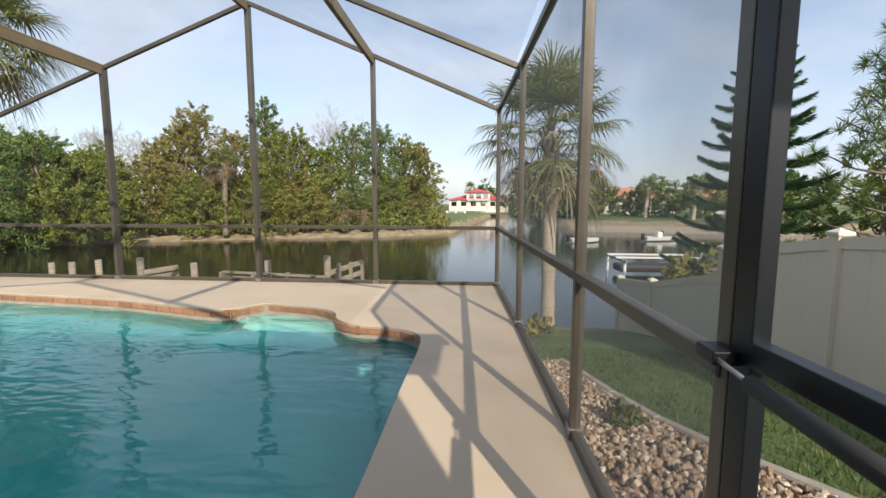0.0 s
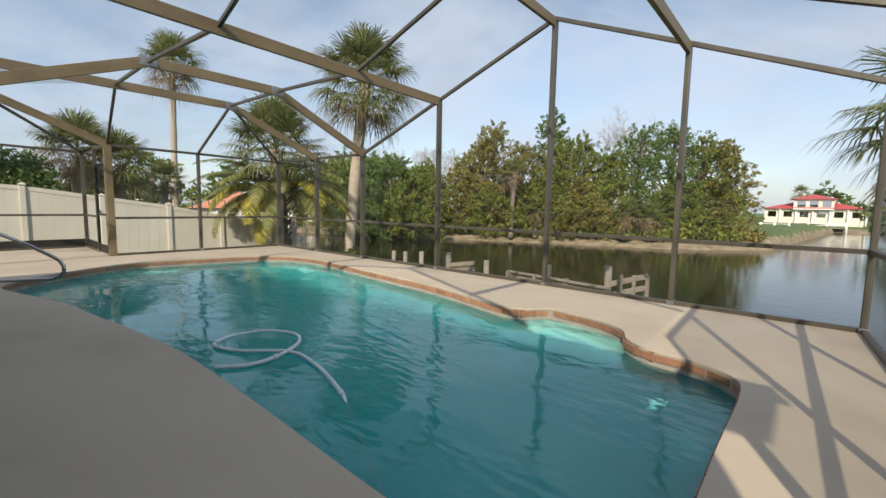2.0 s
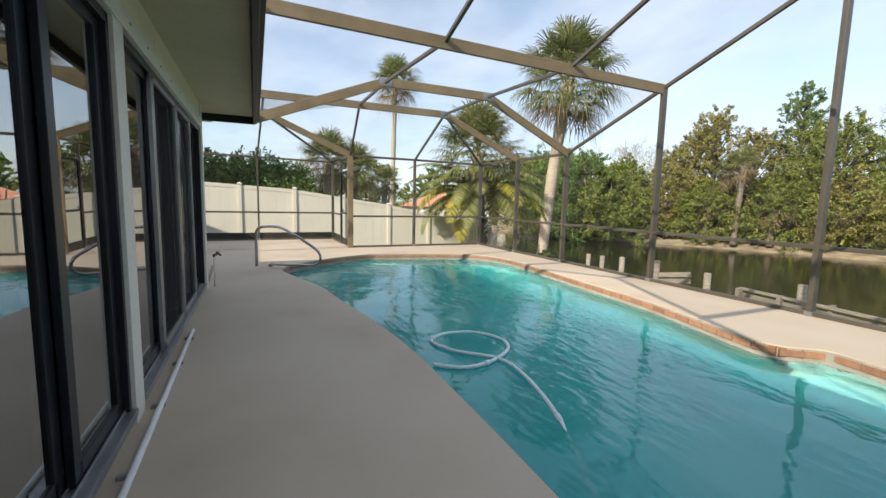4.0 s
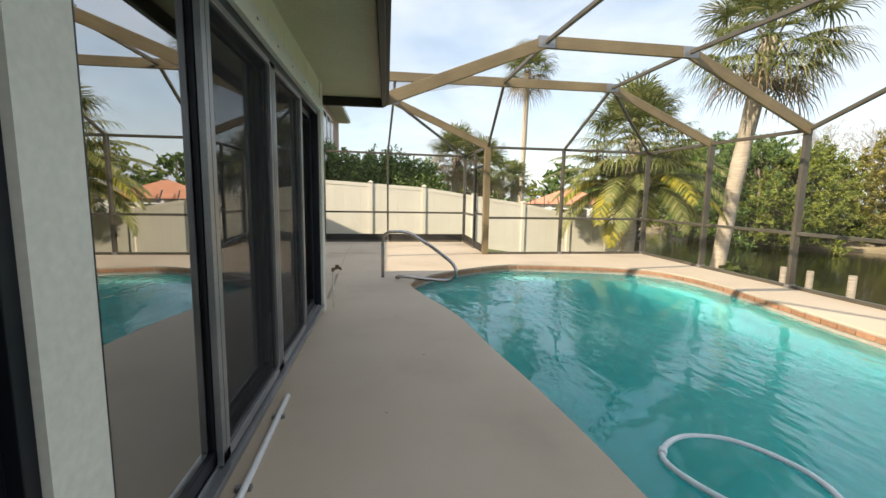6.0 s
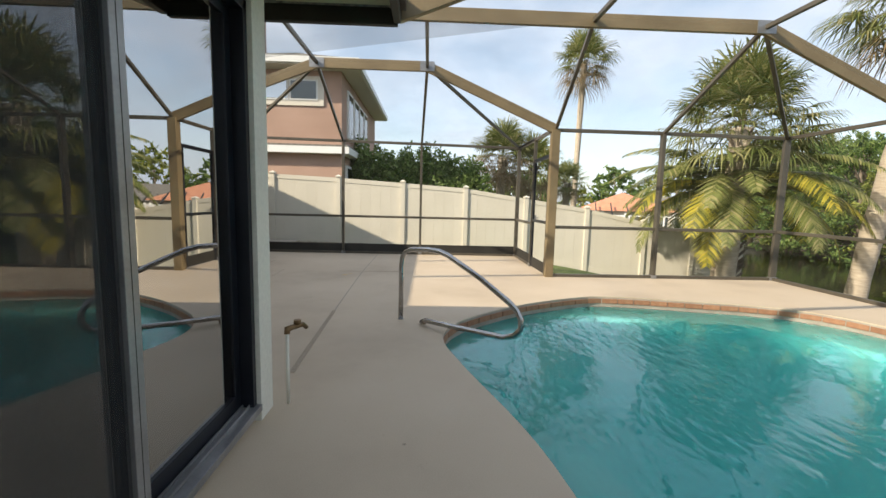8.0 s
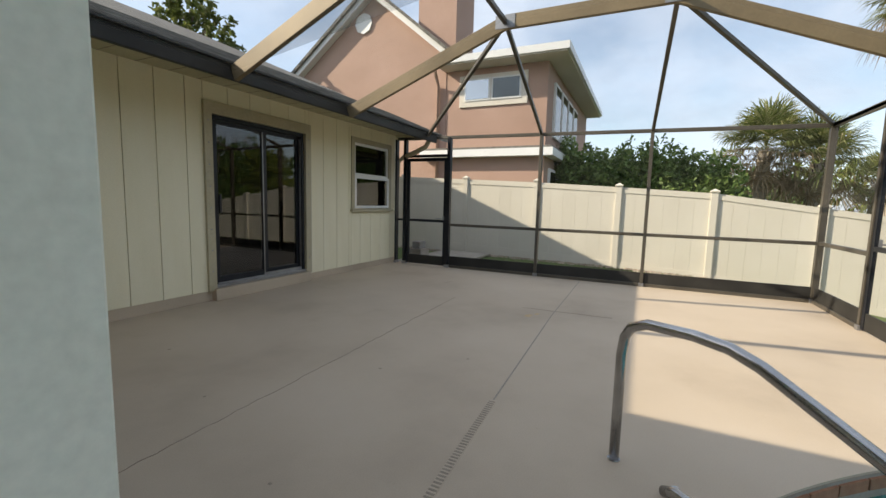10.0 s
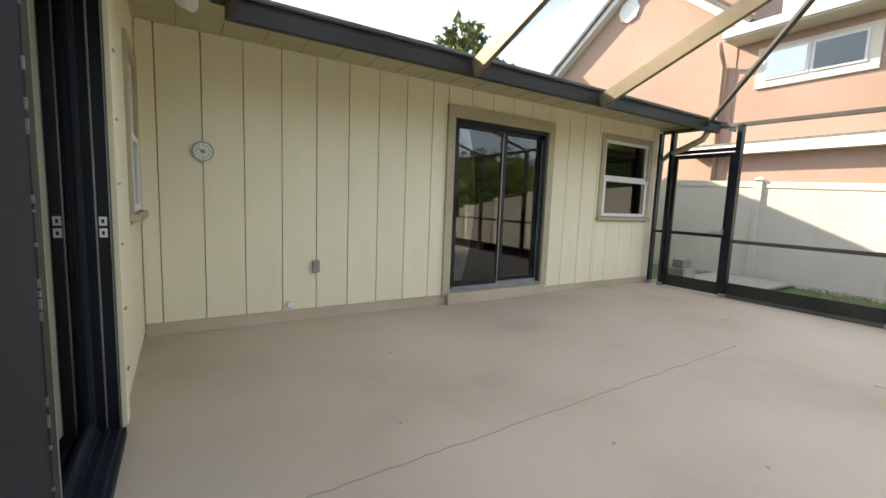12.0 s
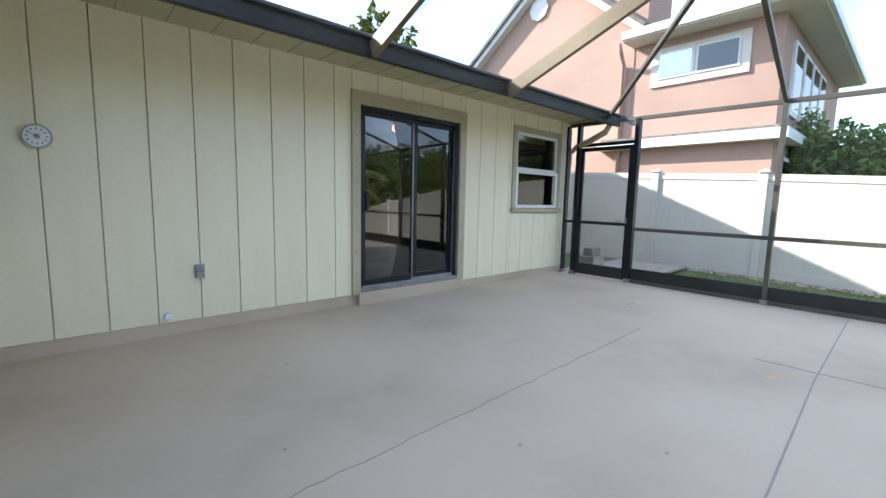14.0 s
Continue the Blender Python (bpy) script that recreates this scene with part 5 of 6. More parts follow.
    add("downspout", tube([(X + 0.55, -6.3, 5.55), (X + 0.4, -6.3, 5.3), (X + 0.1, -6.35, 5.05), (X + 0.08, -6.35, 0.0)], 0.06, 8), PINK)
    return e


pink_house()

# ---- far houses ----


def far_house(name, at, yaw, w, d, h, roofmat, label, storeys=1, cage=False, group=""):
    e = thing(name, label, "house", group, at=at)
    e.rotation_euler = (0, 0, radians(yaw))
    part("wall", box(-w / 2, w / 2, -d / 2, d / 2, -1.5, h), STUCCO, e)

    def hip(x0, x1, y0, y1, z, rise):
        bm = bmesh.new()
        o = 0.6
        lo = [bm.verts.new(p) for p in ((x0 - o, y0 - o, z), (x1 + o, y0 - o, z), (x1 + o, y1 + o, z), (x0 - o, y1 + o, z))]
        my, r = (y0 + y1) / 2, (y1 - y0) / 2
        a, b = bm.verts.new((min(x0 + r, (x0 + x1) / 2 - 0.2), my, z + rise)), bm.verts.new((max(x1 - r, (x0 + x1) / 2 + 0.2), my, z + rise))
        for f in ((lo[0], lo[1], b, a), (lo[1], lo[2], b), (lo[2], lo[3], a, b), (lo[3], lo[0], a)):
            bm.faces.new(f)
        bm.faces.new(lo[::-1])
        return bm
    part("roof", hip(-w / 2, w / 2, -d / 2, d / 2, h, d * (0.15 if storeys == 2 else 0.22)), roofmat, e)
    if storeys == 2:
        part("upper_wall", box(-w / 5, w / 5, -d / 2 + 0.5, d / 3, h, h + 1.9), STUCCO, e)
        part("upper_roof", hip(-w / 5, w / 5, -d / 2 + 0.5, d / 3, h + 1.9, 1.0), roofmat, e)
        for k in range(3):
            part("upper_window", box(-w / 5 + 0.6 + k * w / 8, -w / 5 + 0.6 + k * w / 8 + w / 12, -d / 2 + 0.42, -d / 2 + 0.48, h + 0.4, h + 1.5), GLASS, e)
        part("balcony", box(-w / 5, w / 5, -d / 2 - 0.9, -d / 2 + 0.4, h - 0.15, h + 0.05), WHITE, e)
    n = int(w / 2.2)
    for k in range(n):
        x = -w / 2 + (k + 0.5) * w / n
        part("window", box(x - 0.65, x + 0.65, -d / 2 - 0.05, -d / 2 + 0.02, 0.3, h - 0.5), GLASS, e)
        part("column", box(x + w / n / 2 - 0.12, x + w / n / 2 + 0.12, -d / 2 - 0.35, -d / 2 - 0.1, -1.2, h), WHITE, e)
    if cage:
        for k in range(7):
            x = -w / 2 + k * w / 6
            part("cage_post", box(x - 0.06, x + 0.06, -d / 2 - 4.05, -d / 2 - 3.95, -1.2, h - 0.4), WHITE, e)
            part("cage_rafter", bar((x, -d / 2 - 4, h - 0.4), (x, -d / 2, h + 0.8), 0.1, 0.12), GUTTER, e)
        for z in (0.4, h - 0.4):
            part("cage_rail", bar((-w / 2, -d / 2 - 4, z), (w / 2, -d / 2 - 4, z), 0.1, 0.1), WHITE, e)
    return e


far_house("canal_house", (1.0, 114, 0.15), 0, 15, 9, 1.9, REDROOF, "pale two-storey canal house with a red tiled roof", 2)
far_house("canal_house", (-52, 22.5, -2.0), 70, 9, 9, 2.6, TERRA, "pale house with terracotta roof and white pool cage", 1, True)
far_house("canal_house", (-56, 31, -2.0), 55, 12, 9, 2.4, SHINGLE, "pale house with a grey shingle roof across the canal", 1, True)
far_house("canal_house", (-40, 33.5, -1.2), 45, 8, 7, 2.6, STUCCO, "tan two-storey house half hidden by trees", 2)
far_house("canal_house", (30, 82, -0.3), -20, 14, 9, 2.4, TERRA, "low house with a terracotta roof behind the far lawn", 1)
far_house("canal_house", (48, 80, -0.3), -25, 14, 9, 2.6, TERRA, "low house with an orange roof beyond the trees", 1)


def seawall(p, q, label):
    tagged(part("seawall", bar((*p, WATER + 0.2), (*q, WATER + 0.2), 0.4, 0.9, None, 0.02), KERB), label, "seawall", kind="structure")


seawall((-3.2, 48.5), (-6.5, 60), "pale concrete seawall at the canal mouth")
seawall((-9, 46.6), (-3.2, 48.3), "pale concrete seawall at the canal mouth")
seawall((-12, 104), (18, 104), "pale concrete seawall before the red-roofed house")
seawall((12, 50.5), (34, 46), "grey seawall along the far lawn")


def jetty(at, yaw, w):
    e = thing("boat_dock", "red-brown timber boat dock with white railings", "dock", at=(*at, WATER))
    e.rotation_euler = (0, 0, radians(yaw))
    for k in range(8):
        part("plank", box(-w / 2 + k * w / 8, -w / 2 + (k + 1) * w / 8 - 0.04, -1.5, 1.5, 0.7, 0.8), OLDWOOD, e)
    for x in (-w / 2, 0, w / 2):
        for y in (-1.4, 1.4):
            part("piling", tube([(x, y, -0.8), (x, y, 1.7)], 0.12, 8), WHITE, e)
    for z in (1.2, 1.55):
        part("railing", bar((-w / 2, -1.4, z), (w / 2, -1.4, z), 0.06, 0.08), WHITE, e)


jetty((-3.6, 86), 0, 3.6)
jetty((3, 101), 0, 5)


def boat(at, yaw, label):
    e = thing("motor_boat", label, "boat", "moored boats", at=(*at, WATER))
    e.rotation_euler = (0, 0, radians(yaw))
    e.scale = (0.6, 0.6, 0.6)
    bm = bmesh.new()
    rows = []
    for x, w, k in ((-2.4, 0.85, -0.2), (-1, 0.95, -0.3), (0.8, 0.85, -0.25), (1.9, 0.5, 0.0), (2.6, 0.05, 0.35)):
        rows.append([bm.verts.new(p) for p in ((x, -w, 0.62), (x, -w * 0.8, 0.15), (x, 0, k), (x, w * 0.8, 0.15), (x, w, 0.62))])
    for a, b in zip(rows, rows[1:]):
        for k in range(4):
            bm.faces.new((a[k], b[k], b[k + 1], a[k + 1]))
        bm.faces.new((a[0], a[4], b[4], b[0]))
    bm.faces.new(rows[0])
    part("hull", bm, WHITE, e)
    part("console", box(-0.5, 0.2, -0.35, 0.35, 0.62, 1.35, None, 0.05), WHITE, e)
    part("windshield", box(0.2, 0.25, -0.4, 0.4, 1.1, 1.5), CLEAR, e)
    part("motor", box(-2.8, -2.4, -0.2, 0.2, 0.2, 1.1, None, 0.06), BLACKF, e)


boat((9.5, 36), 25, "small white motor boat moored by the far bank")
boat((16.5, 38), 10, "small white motor boat moored by the far bank")


def boat_lift():
    e = thing("boat_lift", "white and grey boat lift standing over the canal", "boat lift", at=(8.6, 20, WATER))
    for x in (-1.6, 1.6):
        for y in (-1.2, 1.2):
            part("piling", tube([(x, y, -0.8), (x, y, 1.6 if x > 0 and y < 0 else 0.7)], 0.06, 8), WHITE, e)
        part("beam", bar((x, -1.4, 0.75), (x, 1.4, 0.75), 0.1, 0.1), GREYF, e)
    for y in (-0.6, 0.6):
        part("cradle", bar((-1.8, y, 0.85), (1.8, y, 0.85), 0.08, 0.08), WHITE, e)
    part("hull", box(-1.6, 1.6, -0.5, 0.5, 0.15, 0.5, None, 0.12), GUTTER, e)


boat_lift()

# ---- rock bed beside the cage ----
EDGE = [(1.52, 5.0), (1.62, 4.4), (1.72, 3.7), (1.85, 3.1), (2.02, 2.6), (2.3, 2.0), (2.55, 1.4), (2.7, 0.6)]
K = thing("garden_edging", "curved concrete edging strip round the rock bed", "edging", kind="structure")
for (x0, y0), (x1, y1) in zip(EDGE, EDGE[1:]):
    part("edging", bar((x0, y0, lerp_table(y0, SLOPE) + 0.03), (x1, y1, lerp_table(y1, SLOPE) + 0.03), 0.09, 0.12, None, 0.015), KERB, K)
bm = bmesh.new()
L = [(bm.verts.new((1.12 - 0.05 * (y - 0.6), y, lerp_table(y, SLOPE) + 0.05)), bm.verts.new((x, y, lerp_table(y, SLOPE) + 0.05))) for x, y in EDGE]
for a, b in zip(L, L[1:]):
    bm.faces.new((a[0], a[1], b[1], b[0]))
tagged(part("mulch_bed", bm, MULCH), "bare brown soil and mulch under the river rocks", "soil", kind="structure")
bm = bmesh.new()
rr = random.Random(5)
ico = bmesh.new()
bmesh.ops.create_icosphere(ico, subdivisions=1, radius=1.0)
base_v, base_f = [v.co.copy() for v in ico.verts], [[v.index for v in f.verts] for f in ico.faces]
ico.free()
verts, faces = [], []
for k in range(4200):
    y = rr.uniform(0.5, 4.9)
    xe = lerp_table(-y, [(-b, a) for a, b in EDGE])
    x = rr.uniform(1.16 - 0.05 * (y - 0.6), xe - 0.06)
    s = rr.uniform(0.013, 0.032)
    rot = Euler((rr.uniform(0, 6), rr.uniform(0, 6), rr.uniform(0, 6))).to_matrix()
    sq = Vector((1.25, 0.9, 0.65))
    o = len(verts)
    z = lerp_table(y, SLOPE) + 0.05 + s * 0.4 + rr.uniform(0, 0.02)
    for v in base_v:
        p = rot @ Vector((v.x * sq.x * s, v.y * sq.y * s, v.z * sq.z * s))
        verts.append((x + p.x, y + p.y, z + p.z))
    faces += [[o + i for i in f] for f in base_f]
me = bpy.data.meshes.new("river_rock")
me.from_pydata(verts, [], faces)
mrk, trk, prk = nodes("mixed_river_rock")
gk = trk.nodes.new("ShaderNodeNewGeometry")
ck = ramp(trk, gk.outputs["Random Per Island"], [(0, (0.13, 0.09, 0.06)), (0.4, (0.30, 0.21, 0.14)), (0.8, (0.43, 0.33, 0.23)), (1, (0.60, 0.52, 0.42))])
trk.links.new(mixed(trk, ck, ramp(trk, noise_tex(trk, 60, 3), [(0.2, (0.75, 0.75, 0.75)), (0.8, (1.0, 1.0, 1.0))]), 1.0, "MULTIPLY"), prk.inputs["Base Color"])
prk.inputs["Roughness"].default_value = 0.75
me.materials.append(mrk)
tagged(new("river_rock", me), "mixed tan and grey river rocks in the garden bed", "rocks", kind="stuff")

# ---- plants ----


def rand_unit(r):
    a, z = r.uniform(0, 2 * math.pi), r.uniform(-1, 1)
    s = math.sqrt(1 - z * z)
    return Vector((s * math.cos(a), s * math.sin(a), z))


class Leaves:
    """Gathers small faces, and makes one mesh of them."""

    def __init__(self):
        self.v, self.f = [], []

    def poly(self, pts):
        o = len(self.v)
        self.v += [tuple(p) for p in pts]
        self.f.append(list(range(o, o + len(pts))))

    def quad(self, c, u, w):
        self.poly((c - u - w, c + u - w, c + u * 0.6 + w, c - u * 0.6 + w))

    def strip(self, spine, width, side):
        """A pointed blade along a spine of points, as one island."""
        o = len(self.v)
        n = len(spine)
        for i, p in enumerate(spine[:-1]):
            w = width * (1.0 - 0.55 * (i / n)) * (0.55 if i == 0 else 1.0)
            self.v += [tuple(p - side * w), tuple(p + side * w)]
        self.v.append(tuple(spine[-1]))
        for i in range(n - 2):
            self.f.append([o + 2 * i, o + 2 * i + 1, o + 2 * i + 3, o + 2 * i + 2])
        self.f.append([o + 2 * n - 4, o + 2 * n - 3, o + 2 * n - 2])

    def part(self, name, mat, parent, label=""):
        me = bpy.data.meshes.new(name)
        me.from_pydata(self.v, [], self.f)
        me.materials.append(mat)
        ob = new(name, me)
        ob.parent = parent
        if label:
            ob["label"] = label
        return ob


def fan_leaf(L, base, d, stalk, size, r, blades=30, droop=0.35):
    """A palmate leaf: a stalk that arches out, then pointed blades in a fan whose tips hang."""
    d = d.normalized()
    side = d.cross(Vector((0, 0, 1)))
    side = side.normalized() if side.length > 0.05 else Vector((1, 0, 0))
    hub = base + d * stalk + Vector((0, 0, -droop * 0.35 * stalk))
    L.strip([base, base + d * stalk * 0.5, hub, hub + d * 0.05], 0.02, side)
    for k in range(blades):
        a = radians(-125 + 250 * k / (blades - 1) + r.uniform(-5, 5))
        w = (d * math.cos(a) + side * math.sin(a)).normalized()
        ln = size * (1.0 - 0.28 * abs(a) / 2.2) * r.uniform(0.85, 1.05)
        n = w.cross(d.cross(side)).normalized()
        p1, p2, p3 = hub + w * ln * 0.4, hub + w * ln * 0.75 + Vector((0, 0, -droop * 0.22 * ln)), hub + w * ln * 0.97 + Vector((0, 0, -droop * 0.75 * ln))
        L.strip([hub, p1, p2, p3], 0.021 * size, n)


def fan_palm(name, base, top, lean, trunk_r, crown, leaves, label, seed, dead=0.25, size=0.8, group="fan palms", mat=FROND, sweep=135, bark=PALMBARK):
    r = random.Random(seed)
    e = thing(name, label, "palm tree", group, at=base)
    h = top - base[2]
    spine = [Vector((lean[0] * (t ** 1.4), lean[1] * (t ** 1.4), h * t)) for t in (k / 14 for k in range(15))]
    bm = bmesh.new()
    tube([Vector((0, 0, -0.4))] + spine, [trunk_r * 1.45, trunk_r * 1.25] + [trunk_r * (1.05 + 0.06 * math.sin(k * 2.1)) for k in range(14)], 12, bm)
    part("trunk", bm, bark, e)
    head = spine[-1]
    # old leaf bases below the crown
    B = bmesh.new()
    for k in range(26):
        a, z = r.uniform(0, 6.28), r.uniform(-0.55, 0.05)
        o = Vector((math.cos(a), math.sin(a), 0))
        bar(head + o * trunk_r * 0.9 + Vector((0, 0, z)), head + o * (trunk_r + 0.14) + Vector((0, 0, z + 0.22)), 0.05, 0.02, B)
    part("leaf_boots", B, BARK, e)
    L, D = Leaves(), Leaves()
    for k in range(leaves):
        a = 2.399 * k + r.uniform(-0.2, 0.2)
        f = (k + 0.5) / leaves
        el = radians(82 - sweep * f ** 1.05 + r.uniform(-8, 8))
        d = Vector((math.cos(a) * math.cos(el), math.sin(a) * math.cos(el), math.sin(el)))
        old = f > 1 - dead
        fan_leaf(D if old else L, head + Vector((0, 0, 0.15 * (1 - f))), d, crown * r.uniform(0.45, 0.62), size * r.uniform(0.85, 1.1), r, 30 if not old else 20, 0.22 + 0.5 * f)
    L.part("crown", mat, e)
    if D.v:
        D.part("dead_fronds", DEADLEAF, e, "dry hanging fronds")
    return e


fan_palm("sabal_palm", (-13.8, 10.5, -2.0), 5.7, (1.25, -0.1), 0.2, 2.3, 80, "tall cabbage palm with a leaning grey trunk beyond the cage", 3, 0.14, 1.05)
fan_palm("sabal_palm", (-14.5, 7.85, -1.3), 3.15, (-0.1, 0.1), 0.22, 2.3, 84, "stout cabbage palm with a dense crown beside the fence", 4, 0.0, 0.95, sweep=105)
fan_palm("sabal_palm", (2.2, 9.9, -1.8), 2.75, (-0.05, 0.0), 0.15, 2.0, 64, "cabbage palm with ragged dry fronds beside the canal", 5, 0.2, 0.95)
fan_palm("washington_palm", (-31.1, 9.6, -0.4), 9.9, (0.2, 0.1), 0.17, 2.0, 46, "very tall thin fan palm behind the fence", 6, 0.3, 1.3)
fan_palm("sabal_palm", (-26.3, 4.0, -0.3), 3.5, (0.1, 0.1), 0.22, 2.0, 54, "bushy fan palm with a skirt of dry fronds behind the fence", 7, 0.45, 1.2)
fan_palm("sabal_palm", (-26.6, 5.7, -0.4), 3.0, (0.1, 0.1), 0.22, 2.0, 50, "bushy fan palm behind the fence", 8, 0.3, 1.2)
fan_palm("sabal_palm", (-28.5, 8.2, -0.5), 2.4, (0.0, 0.1), 0.2, 1.3, 36, "fan palm behind the fence", 9, 0.2, 0.8)
for k, (x, y, z) in enumerate(((-21.6, 35.6, 4.6), (-23.3, 36.4, 4.0), (-24.0, 35.5, 1.6), (-19.8, 37.2, 1.2), (-12.6, 40.6, 0.9), (-10.8, 41.2, 0.6), (-30.4, 30.0, 3.2), (-6.2, 46.8, 2.2))):
    fan_palm("cabbage_palm", (x, y, -1.3), z, (0.3, 0.0), 0.2, 1.6, 26, "cabbage palm with grey trunk on the far canal bank", 20 + k, 0.35, 1.05, "bank palms", bark=BARK)
for k, (x, y, z) in enumerate(((-1.5, 118, 5.5), (11, 120, 6.5), (14, 122, 5.5), (26, 66, 3.6), (17, 64, 4.2), (30, 60, 3.0))):
    fan_palm("cabbage_palm", (x, y, -1.0), z, (0.3, 0.0), 0.25, 2.0, 20, "distant cabbage palm beside the far houses", 40 + k, 0.2, 1.4, "distant palms")


def date_palm(base, n, label, seed):
    r = random.Random(seed)
    e = thing("date_palm", label, "palm tree", at=base)
    part("trunk", tube([(0, 0, -0.6), (0, 0, 0.8), (0, 0, 2.2), (0, 0, 2.9)], [0.32, 0.3, 0.3, 0.22], 14), BARK, e)
    B = bmesh.new()
    for k in range(60):
        a, z = r.uniform(0, 6.28), r.uniform(0.2, 2.6)
        o = Vector((math.cos(a), math.sin(a), 0))
        bar(o * 0.27 + Vector((0, 0, z)), o * 0.45 + Vector((0, 0, z + 0.2)), 0.09, 0.04, B)
    part("leaf_boots", B, BARK, e)
    G, Y = Leaves(), Leaves()
    for k in range(n):
        a = 2.399 * k + r.uniform(-0.25, 0.25)
        f = (k + 0.5) / n
        el = radians(64 - 46 * f + r.uniform(-7, 7))
        out = Vector((math.cos(a), math.sin(a), 0))
        ln = r.uniform(3.0, 3.7)
        # every other lower frond takes the yellow leaf colour
        L = Y if f > 0.4 and k % 2 else G
        side = Vector((-out.y, out.x, 0))
        pts, p, ang = [], Vector((0, 0, 2.75)) + out * 0.1, el
        m = 15
        for i in range(m + 1):
            pts.append(p.copy())
            p = p + (out * math.cos(ang) + Vector((0, 0, math.sin(ang)))) * (ln / m)
            ang -= radians(6.2 + 1.8 * f)
        L.strip([pts[0], pts[m // 3], pts[2 * m // 3], pts[m]], 0.018, side)
        for i in range(2, m):
            for j in range(4):
                t = i + j / 4
                c = pts[i].lerp(pts[i + 1], j / 4)
                d = (pts[i + 1] - pts[i]).normalized()
                nrm = d.cross(side)
                w = 0.55 * math.sin(math.pi * min(1.0, (t + 1.5) / (m + 2))) + 0.06
                for s in (-1, 1):
                    q = (side * s * 0.8 + d * 0.62 - nrm * 0.18 * 0).normalized()
                    tip = c + q * w + Vector((0, 0, -0.3 * w + r.uniform(-0.03, 0.03)))
                    L.strip([c, c.lerp(tip, 0.5) + Vector((0, 0, 0.03)), tip], 0.034, d)
    G.part("crown", FROND, e)
    Y.part("yellow_fronds", DATELEAF, e, "yellow lower fronds")
    return e


date_palm((-15.4, 8.45, -1.3), 40, "spreading date palm with yellow lower fronds by the fence", 11)


def tree(name, base, height, spread_r, mat, label, seed, trunk_h=0.35, leaves=2600, leaf=0.17, clumps=26, shape=1.0, group="bank trees", low=0.12):
    """A tapered trunk with limbs that end in clumps, each clump a cloud of small leaves."""
    r = random.Random(seed)
    e = thing(name, label, "tree", group, at=base)
    T = bmesh.new()
    r0 = 0.02 * height + 0.05
    tube([(0, 0, -0.4), (r.uniform(-0.1, 0.1), r.uniform(-0.1, 0.1), height * 0.4), (r.uniform(-0.3, 0.3), r.uniform(-0.3, 0.3), height * 0.85)], [r0, r0 * 0.7, r0 * 0.2], 8, T)
    L = Leaves()
    sprays = clumps * 9
    per = leaves // sprays
    limbs = []
    for k in range(clumps):
        f = (k + 0.5) / clumps
        z = height * (low + (0.95 - low) * f)
        rad = spread_r * (math.sin(math.pi * min(1, 0.18 + 0.80 * f)) ** 0.8 * shape + (1 - shape) * (1.05 - f))
        a = 2.399 * k + r.uniform(-0.5, 0.5)
        q = rad * (0.35 + 0.65 * r.random() ** 0.6)
        c = Vector((q * math.cos(a), q * math.sin(a), z + r.uniform(-0.3, 0.3)))
        tube([Vector((0, 0, max(0.3, z - 0.8 - q * 0.5))), c * 0.55 + Vector((0, 0, (z - 0.3) * 0.45)), c], [r0 * 0.3, r0 * 0.2, 0.02], 5, T)
        limbs.append((c, f))
    for k in range(sprays):
        # a flattened spray of leaves that points out and up from its limb's end
        c, f = limbs[k % clumps]
        cr = spread_r * r.uniform(0.2, 0.42) * (1.05 - 0.45 * f)
        c = c + rand_unit(r) * cr * 1.05
        out = (Vector((c.x, c.y, 0)) * 0.5 + rand_unit(r) * 0.5 + Vector((0, 0, 0.45))).normalized()
        ln = cr * r.uniform(0.5, 1.0)
        for j in range(per):
            t = r.random()
            p = c + out * ln * t + rand_unit(r) * cr * (0.42 - 0.26 * t) * r.random() ** 0.5
            u = (rand_unit(r) + out * 0.7).normalized()
            w = u.cross(rand_unit(r)).normalized()
            s = leaf * r.uniform(0.6, 1.25)
            L.quad(p, w * s * 0.38, u * s)
    part("trunk", T, BARK, e)
    L.part("crown", mat, e)
    return e


TREES = [(-35.6, 31.5, 7.0, 3.0, DARKG), (-32.4, 32.4, 5.2, 2.2, GREEN), (-31.0, 33.5, 6.2, 2.5, GREEN), (-28.2, 36.5, 6.6, 2.4, OLIVE), (-26.4, 37.0, 8.6, 2.5, OLIVE), (-25.0, 37.4, 10.1, 2.7, OLIVE), (-22.9, 39.6, 8.4, 2.4, OLIVE),
         (-20.8, 41.9, 11.6, 2.3, DARKG), (-18.9, 40.5, 8.2, 2.8, GREEN), (-17.0, 40.4, 8.6, 2.7, GREEN), (-14.6, 42.4, 7.2, 2.4, GREEN), (-12.6, 44.3, 9.4, 3.1, DARKG), (-10.2, 46.6, 9.7, 3.2, DARKG), (-7.6, 47.2, 8.8, 2.6, GREEN), (-5.9, 47.8, 8.2, 2.2, OLIVE),
         (-30.2, 27.8, 6.4, 2.8, DARKG), (-28.0, 28.6, 5.4, 2.4, GREEN), (-33.2, 27.2, 6.6, 3.0, DARKG), (-36.5, 25.8, 6.4, 3.0, GREEN), (-38.5, 29.0, 7.2, 3.2, DARKG), (-43, 31, 7.0, 3.2, GREEN), (-24.0, 36.0, 4.2, 2.2, GREEN), (-16.0, 39.2, 4.4, 2.2, OLIVE), (-20.5, 38.4, 4.6, 2.2, GREEN), (-9.2, 44.6, 4.6, 2.0, GREEN)]
